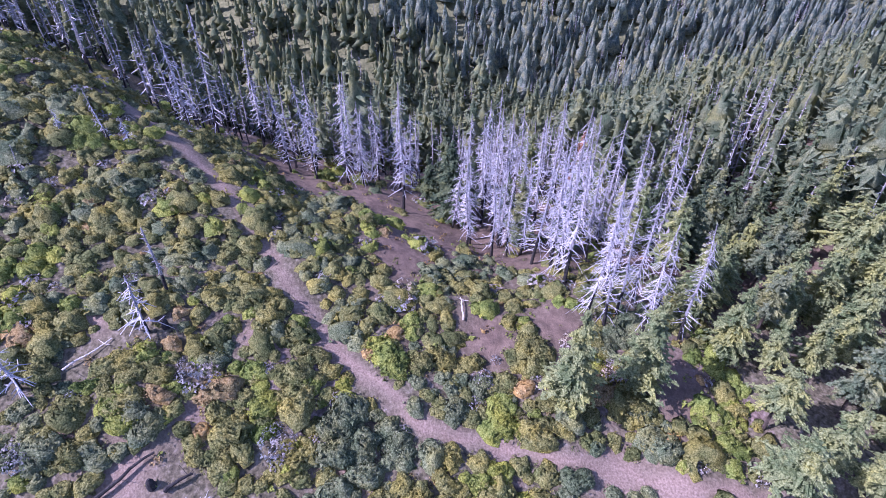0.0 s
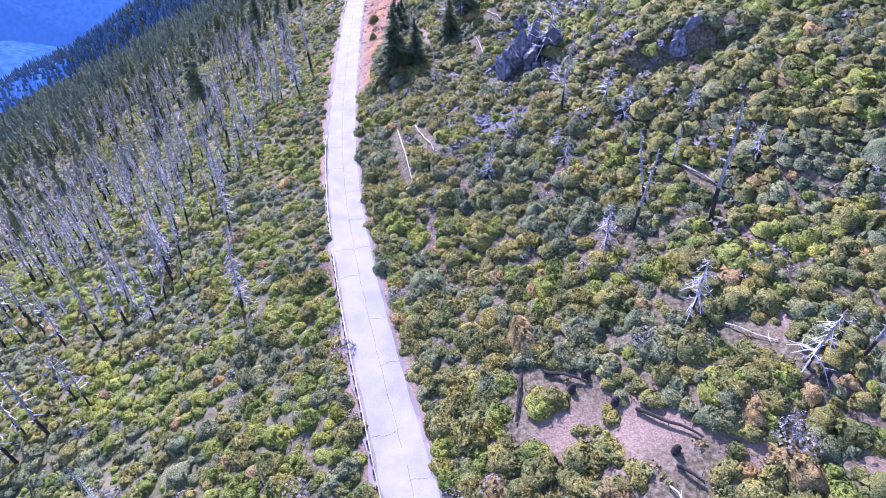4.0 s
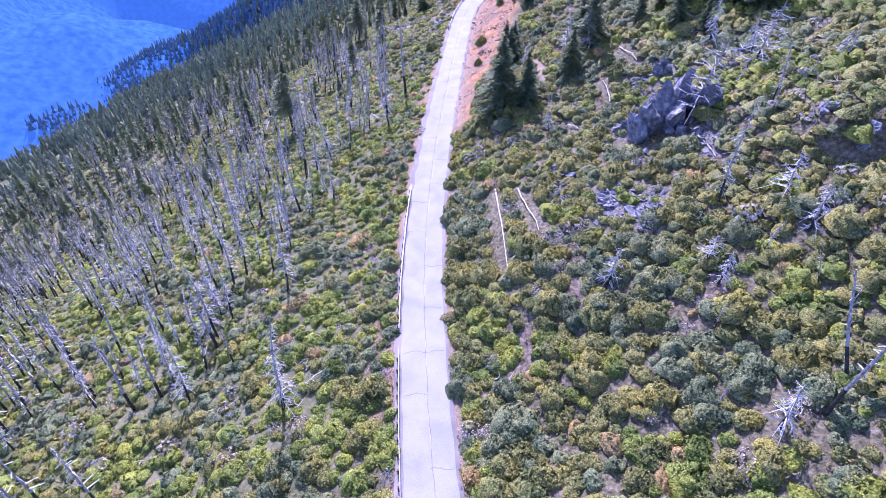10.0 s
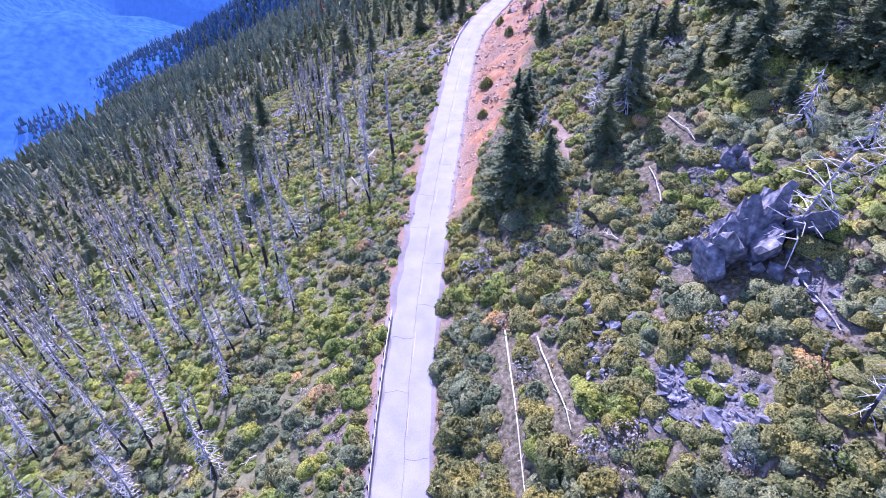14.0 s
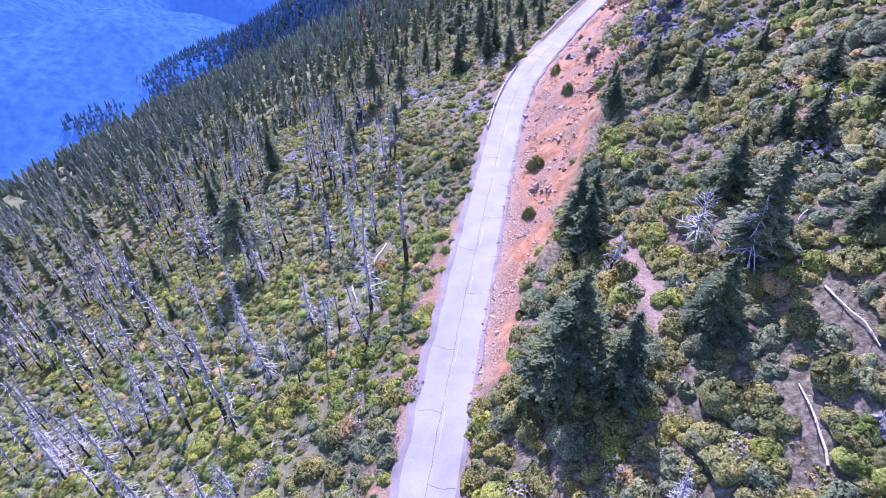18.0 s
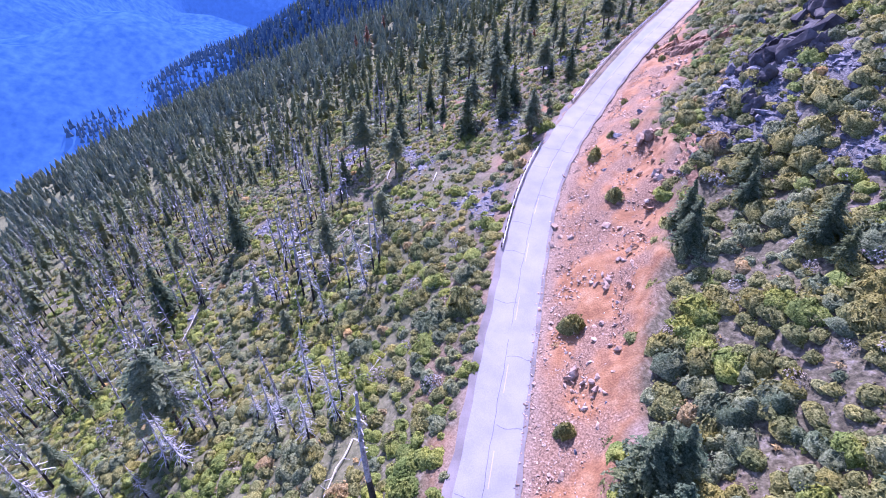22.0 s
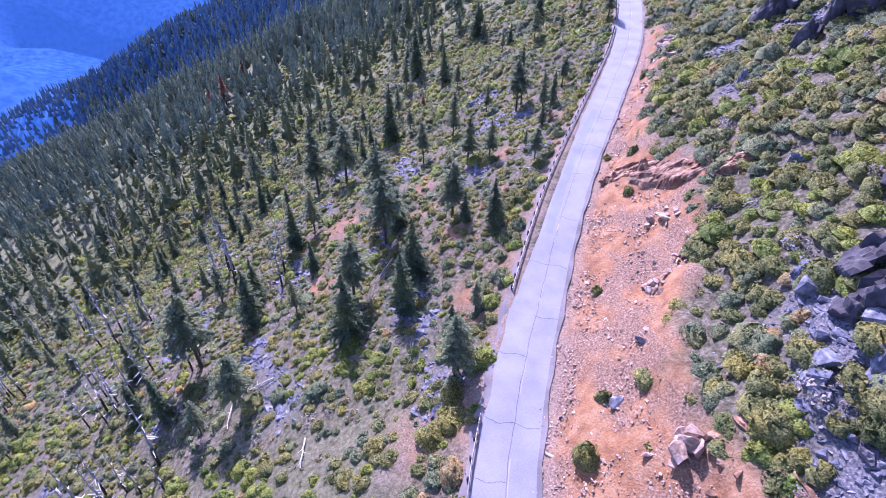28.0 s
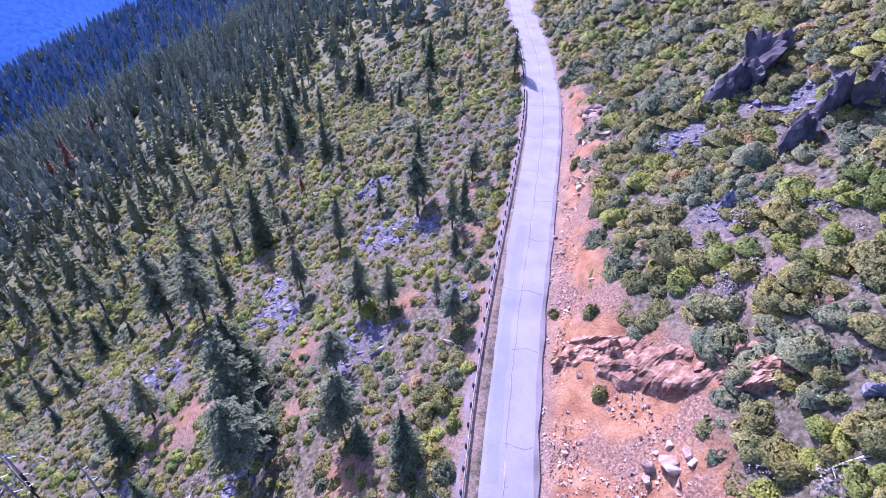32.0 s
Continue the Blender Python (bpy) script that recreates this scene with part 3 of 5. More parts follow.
def soil_kinds(x, y):
    """Shares of orange cutting, dusty track, grey talus and live cover."""
    d = side(x, y)
    w = scree_width(y) + 1.2 * waves(x, y, 7, 31)
    orange = (d > 2.9) * (1 - step(w - 1.5, w + 0.8, d)) * (w > 1)
    orange = np.maximum(orange, 0.6 * blot(x, y, 31, 150, 4, 6) * step(-0.2, 0.5, waves(x, y, 6, 38)) + 0.6 * blot(x, y, 42, 152, 6, 4))
    orange = np.maximum(orange, 0.5 * (d < -3) * (d > -11) * (y > 165) * (y < 300) * step(-0.2, 0.6, waves(x, y, 14, 32)))
    orange = np.maximum(orange, 0.5 * (d < -3) * (d > -6.5) * (y > 60) * (y < 165))
    dust = (near_line(x, y, TRAIL, 1.25) + near_line(x, y, [(27, -28), (16, -33), (8, -30)], 2.2)) * (0.8 + 0.4 * waves(x, y, 3.1, 40))
    dust = np.maximum(dust, 0.9 * (np.abs(d) > 2.5) * (1 - step(3.6, 5.2, np.abs(d))) * (y > 20))
    for a, b, p, q in ((27, 29, 5, 4), (31.5, 27.5, 4, 2.5), (36.4, 21.7, 3, 2.5), (29.7, 6, 3, 3), (21, 31.5, 3.5, 3.5), (48, 35, 1.8, 3), (20, 23.8, 2.5, 3), (35, 33.7, 2, 2), (46, 17, 2, 2), (46.7, 8.6, 3, 3), (28.3, -23, 4, 4), (60, 252, 5, 1.6)):
        dust = np.maximum(dust, 0.95 * blot(x, y, a, b, p, q))
    dust = np.maximum(dust, near_line(x, y, [(24, 163), (28, 150), (29, 141), (28, 133)], 1.4))
    talus = 0 * x
    for a, b, p, q in ((23.6, 101, 2.5, 3), (28, 90.5, 5, 3.5), (33, 86, 3, 3), (37, 109, 5, 3), (45, 120, 4, 4), (45, 95, 1.6, 4), (42, 203, 5, 4), (45.5, 210, 4, 6), (49, 218, 4, 5), (54, 208, 5, 8), (51.5, 191, 3.5, 4), (76, 278, 7, 2.6), (82, 270, 4, 3), (66, 262, 3, 3)):
        talus = talus + blot(x, y, a, b, p, q)
    talus = np.maximum(talus, 0.8 * (d < -6) * (d > -70) * (y > 195) * (y < 330) * step(0.35, 0.9, waves(x, y, 22, 33)))
    live = 1 - 0.75 * step(0, 16, x - np.interp(y, [-80, -10, 12, 30, 60], [34, 50, 66, 84, 130])) * step(80, 40, y)
    for a, b, p, q in ((62, -1, 11, 7), (46, -12, 7, 6), (84, 2, 14, 8), (47, -21, 7, 6), (38, -33, 9, 5)):
        live = np.minimum(live, 1 - 0.9 * blot(x, y, a, b, p, q))
    for a, b, p, q in ((2.2, 281.6, 5, 5), (22.4, 257.7, 3, 3), (20.2, 281.7, 3, 2.5), (18.2, 271.5, 3, 2.5), (34.4, 278, 2.5, 2.5), (-1.4, 263.8, 3.5, 3), (12, 224.4, 3, 4), (8.7, 211.4, 3, 4), (21.6, 242, 2.5, 3), (40, 152, 3, 3), (51, 160, 3, 3)):
        orange = np.maximum(orange, 0.95 * blot(x, y, a, b, p, q))
    return np.clip(orange, 0, 1), np.clip(dust, 0, 1), np.clip(talus * (0.9 + 0.6 * waves(x, y, 6, 34)), 0, 1), np.clip(live, 0, 1)


# valley, spur woods and spur ground: haze put in as blue colour and glow
BLUE = far_material("haze_blue_distance", (0.006, 0.022, 0.065), (0.034, 0.075, 0.165))
HAZY = far_material("haze_tinted_needles", (0.05, 0.08, 0.085), (0.14, 0.175, 0.18), 0.065)
BLUE_SPUR = far_material("haze_blue_spur", (0.01, 0.018, 0.028), (0.03, 0.045, 0.06), 0.07)
gx, gy = spaced(-900, -75, 112, 900, 1.5), spaced(-700, -45, 385, 1900, 1.6)
X, Y = np.meshgrid(gx, gy)
Z = height(X, Y)
# ledges that broke away along the head of the cutting
D = side(X, Y)
W = scree_width(Y)
Z = Z + (W > 4) * step(2.5, 0, np.abs(D - W + 0.3)) * (1.0 + 1.0 * waves(X, Y, 9, 35)) + (W > 4) * (D > 4.5) * (D < W) * (0.17 * waves(X, Y, 3.9, 36) + 0.38 * waves(X, Y, 8.5, 39))
nx, ny = len(gx), len(gy)
grid = np.arange(nx * ny).reshape(ny, nx)
quads = np.stack([grid[:-1, :-1], grid[:-1, 1:], grid[1:, 1:], grid[1:, :-1]], -1).reshape(-1, 4)
ground_mesh = smooth(mesh_of("ground", np.stack([X, Y, Z], -1).reshape(-1, 3), quads, GROUND))
colours = ground_mesh.color_attributes.new("soil", "FLOAT_COLOR", "POINT")
colours.data.foreach_set("color", np.stack(soil_kinds(X.ravel(), Y.ravel()), -1).astype(np.float32).ravel())
D, Y1, X1 = side(X, Y).ravel(), Y.ravel(), X.ravel()
wooded = np.maximum(step(-90, -200, D), step(330, 450, Y1))
wooded = np.maximum(wooded, 0.6 * step(-6, -16, D) * step(20, 50, Y1) * step(260, 200, Y1))
wooded = np.maximum(wooded, step(120, 210, X1) * step(330, 150, Y1))
colours = ground_mesh.color_attributes.new("woods", "FLOAT_COLOR", "POINT")
colours.data.foreach_set("color", np.repeat(wooded.astype(np.float32), 4))
# the deep valley takes the painted haze of the blue distance
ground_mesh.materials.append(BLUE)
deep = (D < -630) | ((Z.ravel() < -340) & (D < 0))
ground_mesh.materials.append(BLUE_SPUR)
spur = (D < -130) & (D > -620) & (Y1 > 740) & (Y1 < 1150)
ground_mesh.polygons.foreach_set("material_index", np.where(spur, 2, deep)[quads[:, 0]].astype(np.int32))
tagged(new("ground", ground_mesh), "dry scrubby mountainside with tan soil, orange cutting and grey talus", "ground", kind="structure")

# the ranges beyond the valleys, haze painted on as glowing blue
fx, fy = spaced(-4300, -900, 900, 4300, 60), spaced(-2500, -700, 1900, 4700, 60)
FX, FY = np.meshgrid(fx, fy)
FZ = height(FX, FY) - 110.0 * (np.abs(FX) < 860) * (FY < 1860) * (FY > -660)
nx, ny = len(fx), len(fy)
grid = np.arange(nx * ny).reshape(ny, nx)
quads = np.stack([grid[:-1, :-1], grid[:-1, 1:], grid[1:, 1:], grid[1:, :-1]], -1).reshape(-1, 4)
tagged(new("backdrop", smooth(mesh_of("backdrop", np.stack([FX, FY, FZ], -1).reshape(-1, 3), quads, BLUE))), "distant forested ranges, painted hazy blue", "mountains", kind="structure")

# ---- road ----
def asphalt(name, dark, light):
    m, n, l, b = material(name, 0.85)
    base = ramp(n, l, noise_node(n, l, 3.5, 5.0), [(0.3, dark), (0.7, light)])
    fine = ramp(n, l, noise_node(n, l, 0.12, 4.0), [(0.3, (0.82, 0.82, 0.83)), (0.7, (1.1, 1.1, 1.1))])
    l.new(mix(n, l, 0.7, base, fine, "MULTIPLY"), b.inputs["Base Color"])
    bump(n, l, b, noise_node(n, l, 0.05, 3.0), 0.25, 0.01)
    return m


OLD, PATCH, SEAM = asphalt("worn_asphalt", (0.22, 0.215, 0.23), (0.29, 0.28, 0.30)), asphalt("patched_asphalt", (0.20, 0.205, 0.21), (0.25, 0.255, 0.26)), asphalt("filled_crack", (0.10, 0.095, 0.10), (0.19, 0.18, 0.185))
PAINT = asphalt("worn_yellow_paint", (0.32, 0.27, 0.19), (0.42, 0.36, 0.25))
GRAVEL = asphalt("shoulder_gravel", (0.13, 0.115, 0.11), (0.26, 0.225, 0.215))


def across(y, d, lift=0.0):
    """The point d metres to the right of the road's middle."""
    s = float(road_x(y + 3) - road_x(y - 3)) / 6
    q = 1 / math.sqrt(1 + s * s)
    return (float(road_x(y)) + d * q, y - d * s * q, float(road_z(y)) + lift)


def strip(ys, left, right, lift, thick):
    """A slab that follows the road between two distances from its middle."""
    v, f = [], []
    for i, y in enumerate(ys):
        a, b = left(y) if callable(left) else left, right(y) if callable(right) else right
        v += [across(y, a, lift - thick), across(y, a, lift), across(y, b, lift), across(y, b, lift - thick)]
        if i:
            k = 4 * i
            f += [(k - 4, k - 3, k + 1, k), (k - 3, k - 2, k + 2, k + 1), (k - 2, k - 1, k + 3, k + 2)]
    f += [(3, 2, 1, 0), (len(v) - 4, len(v) - 3, len(v) - 2, len(v) - 1)]
    return v, f


def wobble(y, seed, a=0.12):
    return a * (math.sin(y * 0.9 + seed) + 0.6 * math.sin(y * 2.3 + 2 * seed) + 0.4 * math.sin(y * 0.31 + seed))


ys = np.arange(-60, 440, 2.0)
road = tagged(new("road", mesh_of("road", *strip(ys, lambda y: -2.95 + wobble(y, 1), lambda y: 2.9 + wobble(y, 4, 0.05), 0.10, 0.5), OLD)), "narrow sun-bleached asphalt mountain road with cracks", "road", kind="structure")
part("shoulder", mesh_of("shoulder", *strip(ys, lambda y: -3.9 + wobble(y, 7, 0.2), -2.7, 0.07, 0.5), GRAVEL), road, "grey gravel shoulder")
part("shoulder", mesh_of("shoulder", *strip(ys, 2.7, lambda y: 3.4 + wobble(y, 9, 0.1), 0.092, 0.5), GRAVEL), road, "grey gravel shoulder")
# the long seam, broken into runs, and the worn centre line
for k, y in enumerate(np.arange(12, 380, 24.0)):
    run = np.arange(y, y + 22.5 + (k % 3), 0.75)
    part("seam", mesh_of("seam", *strip(run, lambda q: 0.02 + wobble(q, 3, 0.05) + 0.25 * math.sin(q * 0.03), lambda q: 0.09 + wobble(q, 3, 0.05) + 0.25 * math.sin(q * 0.03), 0.106, 0.02), SEAM), road, "dark tarred seam")
for y in np.arange(16, 380, 11.0):
    part("centre_line", mesh_of("centre_line", *strip(np.arange(y, y + 4.2, 1.0), 0.22, 0.33, 0.105, 0.02), PAINT), road, "faded yellow line dash")
# cracks from edge to seam
rnd = random.Random(5)
y = 14.0
while y < 375:
    a, b = rnd.choice([(-2.85, 0.0), (0.0, 2.8), (-2.85, 2.8), (0.0, 2.8), (-2.85, 0.1)])
    v, f, n = [], [], 14
    for i in range(n + 1):
        d = a + (b - a) * i / n
        w = 0.16 * math.sin(d * 2.1 + y) + rnd.uniform(-0.05, 0.05)
        p, q = across(y + w, d, 0.107), across(y + w + rnd.uniform(0.05, 0.11), d, 0.107)
        v += [p, q]
        if i:
            f.append((2 * i - 2, 2 * i, 2 * i + 1, 2 * i - 1))
    part("crack", mesh_of("crack", v, f, SEAM), road, "dark crack in asphalt")
    y += rnd.uniform(5.5, 10.5)
for a, b, l, r in ((249, 282, -1.5, -0.25),):
    part("patch", mesh_of("patch", *strip(np.arange(a, b, 1.5), lambda q: l + wobble(q, 2, 0.1), lambda q: r + wobble(q, 5, 0.1), 0.104, 0.02), PATCH), road, "darker patched asphalt")


# ---- guard rails along the drop ----
def guard_rail(a, b, gap=1.9):
    ob = tagged(new("guard_rail"), "weathered steel guard rail on dark wooden posts beside road", "guard rail", "roadside guard rails")
    ob.location = across(a, -3.35)
    back = Matrix.Translation(ob.location).inverted()
    ys = np.arange(a, b, 0.95)
    v, f = [], []
    prof = [(-0.02, 0.42), (0.06, 0.47), (0.0, 0.56), (0.06, 0.66), (-0.02, 0.73)]
    for i, y in enumerate(ys):
        v += [across(y, -3.3 + o, h + 0.05) for o, h in prof] + [across(y, -3.34 + o, h + 0.05) for o, h in prof]
        if i:
            k, m = 10 * i, 10 * i - 10
            for j in range(4):
                f += [(m + j, k + j, k + j + 1, m + j + 1), (m + 6 + j, k + 6 + j, k + 5 + j, m + 5 + j)]
            f += [(m + 4, k + 4, k + 9, m + 9), (m, m + 5, k + 5, k)]
    part("rail", mesh_of("rail", [back @ Vector(p) for p in v], f, METAL), ob, "corrugated steel beam")
    post_v = np.array([(sx * 0.09, sy * 0.1, z) for z in (-0.7, 0.82) for sx, sy in ((-1, -1), (1, -1), (1, 1), (-1, 1))])
    post = mesh_of("post", post_v, [(0, 1, 5, 4), (1, 2, 6, 5), (2, 3, 7, 6), (3, 0, 4, 7), (4, 5, 6, 7)], POST)
    for y in np.arange(a + 0.4, b - 0.4, gap):
        p = part("post", post, ob)
        p.location = back @ Vector(across(y, -3.5))


guard_rail(24, 74)
guard_rail(77, 112)
guard_rail(194, 222)
guard_rail(238, 318)
guard_rail(322, 350)

# ---- where plants may stand ----
rng = np.random.RandomState(11)


def bare(x, y):
    """0 to 1: how bare the ground is."""
    o, g, t, live = soil_kinds(x, y)
    return np.maximum(np.maximum(np.maximum(o, g), 1.0 * t), near_line(x, y, TRAIL, 2.7) * 0.95)


LOGS = [(14.6, 104.0, 13.9, 83.3), (18.0, 101.4, 19.0, 88.1), (-5.9, 167.6, -7.8, 159.8), (-52.7, 214.7, -52.1, 203.7), (-12.6, 242.5, -12.9, 237.5), (-0.8, 230.0, -1.1, 225.8), (-6.8, 243.5, -11.2, 242.8), (27.7, 22.1, 28.6, 19.3), (44.0, 100.8, 43.8, 91.6), (48.8, -8.7, 52.7, -8.9), (-10.2, 157.3, -8.5, 152.5), (50.0, 75.6, 47.1, 74.4), (41.8, 36.1, 45.5, 31.9), (36.8, 117.8, 37.4, 125.0), (30.4, 113.8, 28.6, 116.1), (42.6, 134.3, 43.9, 126.8), (50.2, 61.5, 52.6, 55.5)]
BURNT_LOGS = [(28.5, 30.6, 32.8, 25.1), (21.2, 38.9, 25.4, 35.4), (18.9, 40.0, 16.4, 34.1), (29.2, 23.6, 30.8, 21.2), (24.3, 21.9, 23.0, 16.5)]
STUMPS = [(25.4, 36.3), (27.0, 32.1), (29.9, 24.9), (23.4, 35.4), (46.8, 26.5)]
CLEARED = [(28, 28, 3.2), (24, 34, 2.6), (31, 24.5, 2.4), (61, 81.5, 2.6), (57, 82, 1.8), (54.2, 88, 1.6), (38.5, 103, 4), (42, 104, 4), (44, 108, 4), (35.6, 53.7, 1.8), (39.9, 39.4, 2), (46.1, 28.3, 2), (25.2, 75.4, 1.5), (36.2, 70.6, 1.5), (34.2, 65.7, 1.2), (37.3, 53.3, 1.8)]


def cleared(x, y):
    """True where logs, stumps or crags keep the scrub away."""
    out = np.zeros(len(x), bool)
    for ax, ay, bx, by in LOGS + BURNT_LOGS:
        out |= near_line(x, y, [(ax, ay), (bx, by)], 2.0) > 0.3
    for a, b, q in CLEARED:
        out |= np.hypot(x - a, y - b) < q
    return out


def sown(n, x0, x1, y0, y1, seed):
    r = np.random.RandomState(seed)
    return r.uniform(x0, x1, n), r.uniform(y0, y1, n), r


def sparse(x, y, gap):
    """Keep one plant per cell of the given size."""
    key = np.floor(x / gap).astype(int) * 100003 + np.floor(y / gap).astype(int)
    _, first = np.unique(key, return_index=True)
    return x[first], y[first]


# ---- dead trees ----
SNAGS = []
for k in range(7):
    foot, trunk, limbs = snag_shape(40 + k, branches=(92, 110, 26, 44, 18, 78, 60)[k], low=(0.2, 0.12, 0.3, 0.1, 0.35, 0.15, 0.08)[k], reach=(0.13, 0.16, 0.09, 0.38, 0.07, 0.13, 0.5)[k], droop=(-0.55, -0.8, -0.1, -0.75, 0.1, -0.6, -0.1)[k], broken=k in (2, 4), thick=(0.85, 0.85, 1.1, 1.8, 1.1, 0.85, 1.5)[k], limb=(0.6, 0.6, 1, 1, 1, 0.65, 1)[k])
    SNAGS.append((mesh_of("charred_foot", *foot, CHAR), mesh_of("trunk", *trunk, SILVER), mesh_of("bare_crown", *limbs, BONE), foot, trunk, limbs))
SNAG_LABELS = ["tall silver-grey dead conifer with drooping bare branches", "bleached dead conifer thick with downward branches", "broken-topped charred dead trunk with few branch stubs", "squat white dead tree with a spray of bare limbs", "thin blackened dead pole standing in scrub", "leaning grey dead conifer with thin bare twigs", "large bleached dead tree with long sprawling limbs"]
taken = []


def snag(x, y, tall, kind, lean=(0.0, 0.0), label=""):
    ob = thing("dead_tree", x, y, label or SNAG_LABELS[kind], "dead tree", "fire-killed trees", turn=rng.uniform(0, 6.28), size=tall, lean=lean)
    foot, trunk, limbs = SNAGS[kind][:3]
    part("charred_foot", foot, ob, "blackened trunk base")
    part("trunk", trunk, ob)
    tagged(part("bare_crown", limbs, ob, "bare silvery branches"), kind="stuff")
    taken.append((x, y))


SNAGS_WEST = [(-17.1, 68.5, 17), (-20.5, 92, 17), (-32.7, 75.1, 14.0), (-71.4, 94.0, 14.5), (-82.8, 97.5, 12.5), (-51.4, 81.3, 12.2), (-60.6, 73.3, 10.8), (-32.1, 81.0, 10.8), (-27.4, 80.5, 8.8), (-21.1, 132.0, 16.0), (-23.1, 118.6, 18), (-54.6, 110.8, 17.5), (-64.2, 113.9, 12.8), (-46.6, 117.8, 16.0), (-39.0, 138.4, 15.8), (-28.3, 115.6, 8.2), (-6.0, 150.2, 20), (-1.4, 158.1, 21), (-17.5, 173.9, 9.0), (-24.5, 135.7, 20), (-30.0, 135.4, 15.2), (-5.1, 142.1, 13), (-33.0, 41.3, 10.0), (-66.5, 58.3, 10.2)]
for i, (x, y, h) in enumerate(SNAGS_WEST):
    snag(x, y, h, (1, 0, 1, 0, 1, 4, 0, 2, 4, 5, 0, 5)[i % 12], (rng.normal(0, 0.04), rng.normal(-0.03, 0.05)))
SNAGS_EAST = [(35.6, 53.7, 5.6, 3), (39.9, 39.4, 6.6, 3), (46.1, 28.3, 6.6, 3), (25.2, 75.4, 5.2, 3), (49.1, 50.8, 15.5, 4), (39.7, 53.9, 12, 4), (46.3, 63.6, 3.4, 2), (40.5, 82.7, 12, 5), (47.2, 74.2, 5.2, 3), (56.7, 62.4, 5, 2), (58.6, 57.1, 4.4, 3), (75.6, 38.8, 7, 5), (76.8, 36.7, 3.4, 3), (51.5, 27.2, 10, 2), (36.2, 70.6, 4, 3), (34.2, 65.7, 3.6, 2), (31.3, 57, 3.6, 4), (49.1, 61.7, 6, 5), (57.2, 113.1, 5, 3), (61.2, 97.6, 6, 2), (25.7, 116, 6.5, 1), (53.8, 121.2, 7, 3), (38.2, 139.9, 7.5, 3), (75.2, 44.5, 3.2, 3), (55, 108, 8, 6), (52, 96, 7, 5), (36, 74, 4, 6), (47, 80, 5, 6), (26, 146, 5, 3), (35, 147, 6, 6)]
SNAGS_SADDLE = [(59.4, -23.7, 21), (55.4, -24.6, 22.5), (48.7, -25.7, 17.5), (47, -27.2, 18.5), (48.8, -29.8, 17.8), (45.2, -31.8, 18.5), (48.5, -35.5, 13), (44.6, -37, 16), (81.7, -2.9, 23), (78.3, -11.3, 16), (96.2, 34.7, 20), (100.4, 31.3, 25), (107.7, 25.1, 23), (123.7, 20, 22), (94, 13.2, 21), (73.3, -13.6, 16), (73.3, -18.6, 15), (78, -24.4, 15), (48.5, -40.6, 16), (97.9, 2.5, 14), (52, -29, 19), (56.5, -31, 17), (51, -33, 18), (63, -27, 19), (67, -21, 17)]
for x, y, h, k in SNAGS_EAST:
    snag(x, y, h * 1.25, k, (rng.normal(0, 0.06), rng.normal(0, 0.06)))
for i, (x, y, h) in enumerate(SNAGS_SADDLE):
    snag(x, y, h, (0, 1, 1, 5)[i % 4], (rng.normal(0, 0.04), rng.normal(0, 0.04)))
snag(43, 57, 13, 2, (-0.25, 0.42), "grey dead trunk leaning far over the scrub")
snag(44.5, 104.0, 12.5, 6, (0.3, 0.12), "large dead tree sprawling over dark rock outcrop")
# stumps and short poles on the burnt spur
x, y, r = sown(40, 40, 80, 45, 118, 21)
x, y = sparse(x, y, 9)
for a, b in list(zip(x, y))[:14]:
    snag(a, b, r.uniform(2.5, 6.0), int(r.choice([2, 4, 3, 5])), (r.normal(0, 0.12), r.normal(0, 0.12)))
for x, y in STUMPS:
    ob = thing("tree_stump", x, y, "charred black stump on bare tan soil", "stump", "burnt stumps")
    part("trunk", mesh_of("trunk", *tube([(0, 0, -0.1), (0.03, 0.02, 0.5), (0.05, 0.0, 0.85), (0.12, 0.04, 1.15)], [0.5, 0.4, 0.36, 0.15], 9), CHAR), ob)
# the burnt stand below the road: nearest ones singly, the rest as one mass
x, y, r = sown(3200, -225, -8, 55, 300, 22)
d = side(x, y)
inside = (d < np.interp(y, [55, 85, 120, 170, 230, 300], [-42, -30, -20, -14, -30, -60])) & (waves(x, y, 34, 41) > np.interp(y, [55, 120, 200, 300], [-0.25, -0.45, 0.0, 0.35]) + 0.2 * step(-110, -30, d))
x, y = sparse(x[inside], y[inside], 3.2)
near = np.argsort(np.hypot(x + 20, (y - 130) * 0.6))
for i in near[:150]:
    if min(math.hypot(x[i] - a, y[i] - b) for a, b in taken) > 2.5:
        snag(x[i], y[i], r.uniform(8, 16.5), int(r.choice([0, 5, 4, 0, 2, 1])), (r.normal(0, 0.05), r.normal(-0.02, 0.05)))
far_x, far_y = [x[near[150:]]], [y[near[150:]]]
# the grey wood past the saddle
x, y, r = sown(3600, 44, 230, -170, 150, 23)
edge = np.interp(y, [-170, -60, -25, 0, 14, 30, 60, 110, 150], [58, 50, 56, 78, 90, 97, 108, 150, 170])
inside = (x > edge) & (waves(x, y, 50, 42) > -0.35 + 0.5 * step(-30, -110, y))
x, y = sparse(x[inside], y[inside], 3.0)
near = np.argsort(np.hypot(x - 40, y + 5))
for i in near[:60]:
    snag(x[i], y[i], r.uniform(13, 23), int(r.choice([0, 5, 1, 1])), (r.normal(0, 0.03), r.normal(0, 0.03)))
far_x.append(x[near[60:]])
far_y.append(y[near[60:]])
x, y, r = sown(1500, 105, 420, -320, 90, 34)
keep = waves(x, y, 70, 47) > -0.25
far_x.append(x[keep])
far_y.append(y[keep])
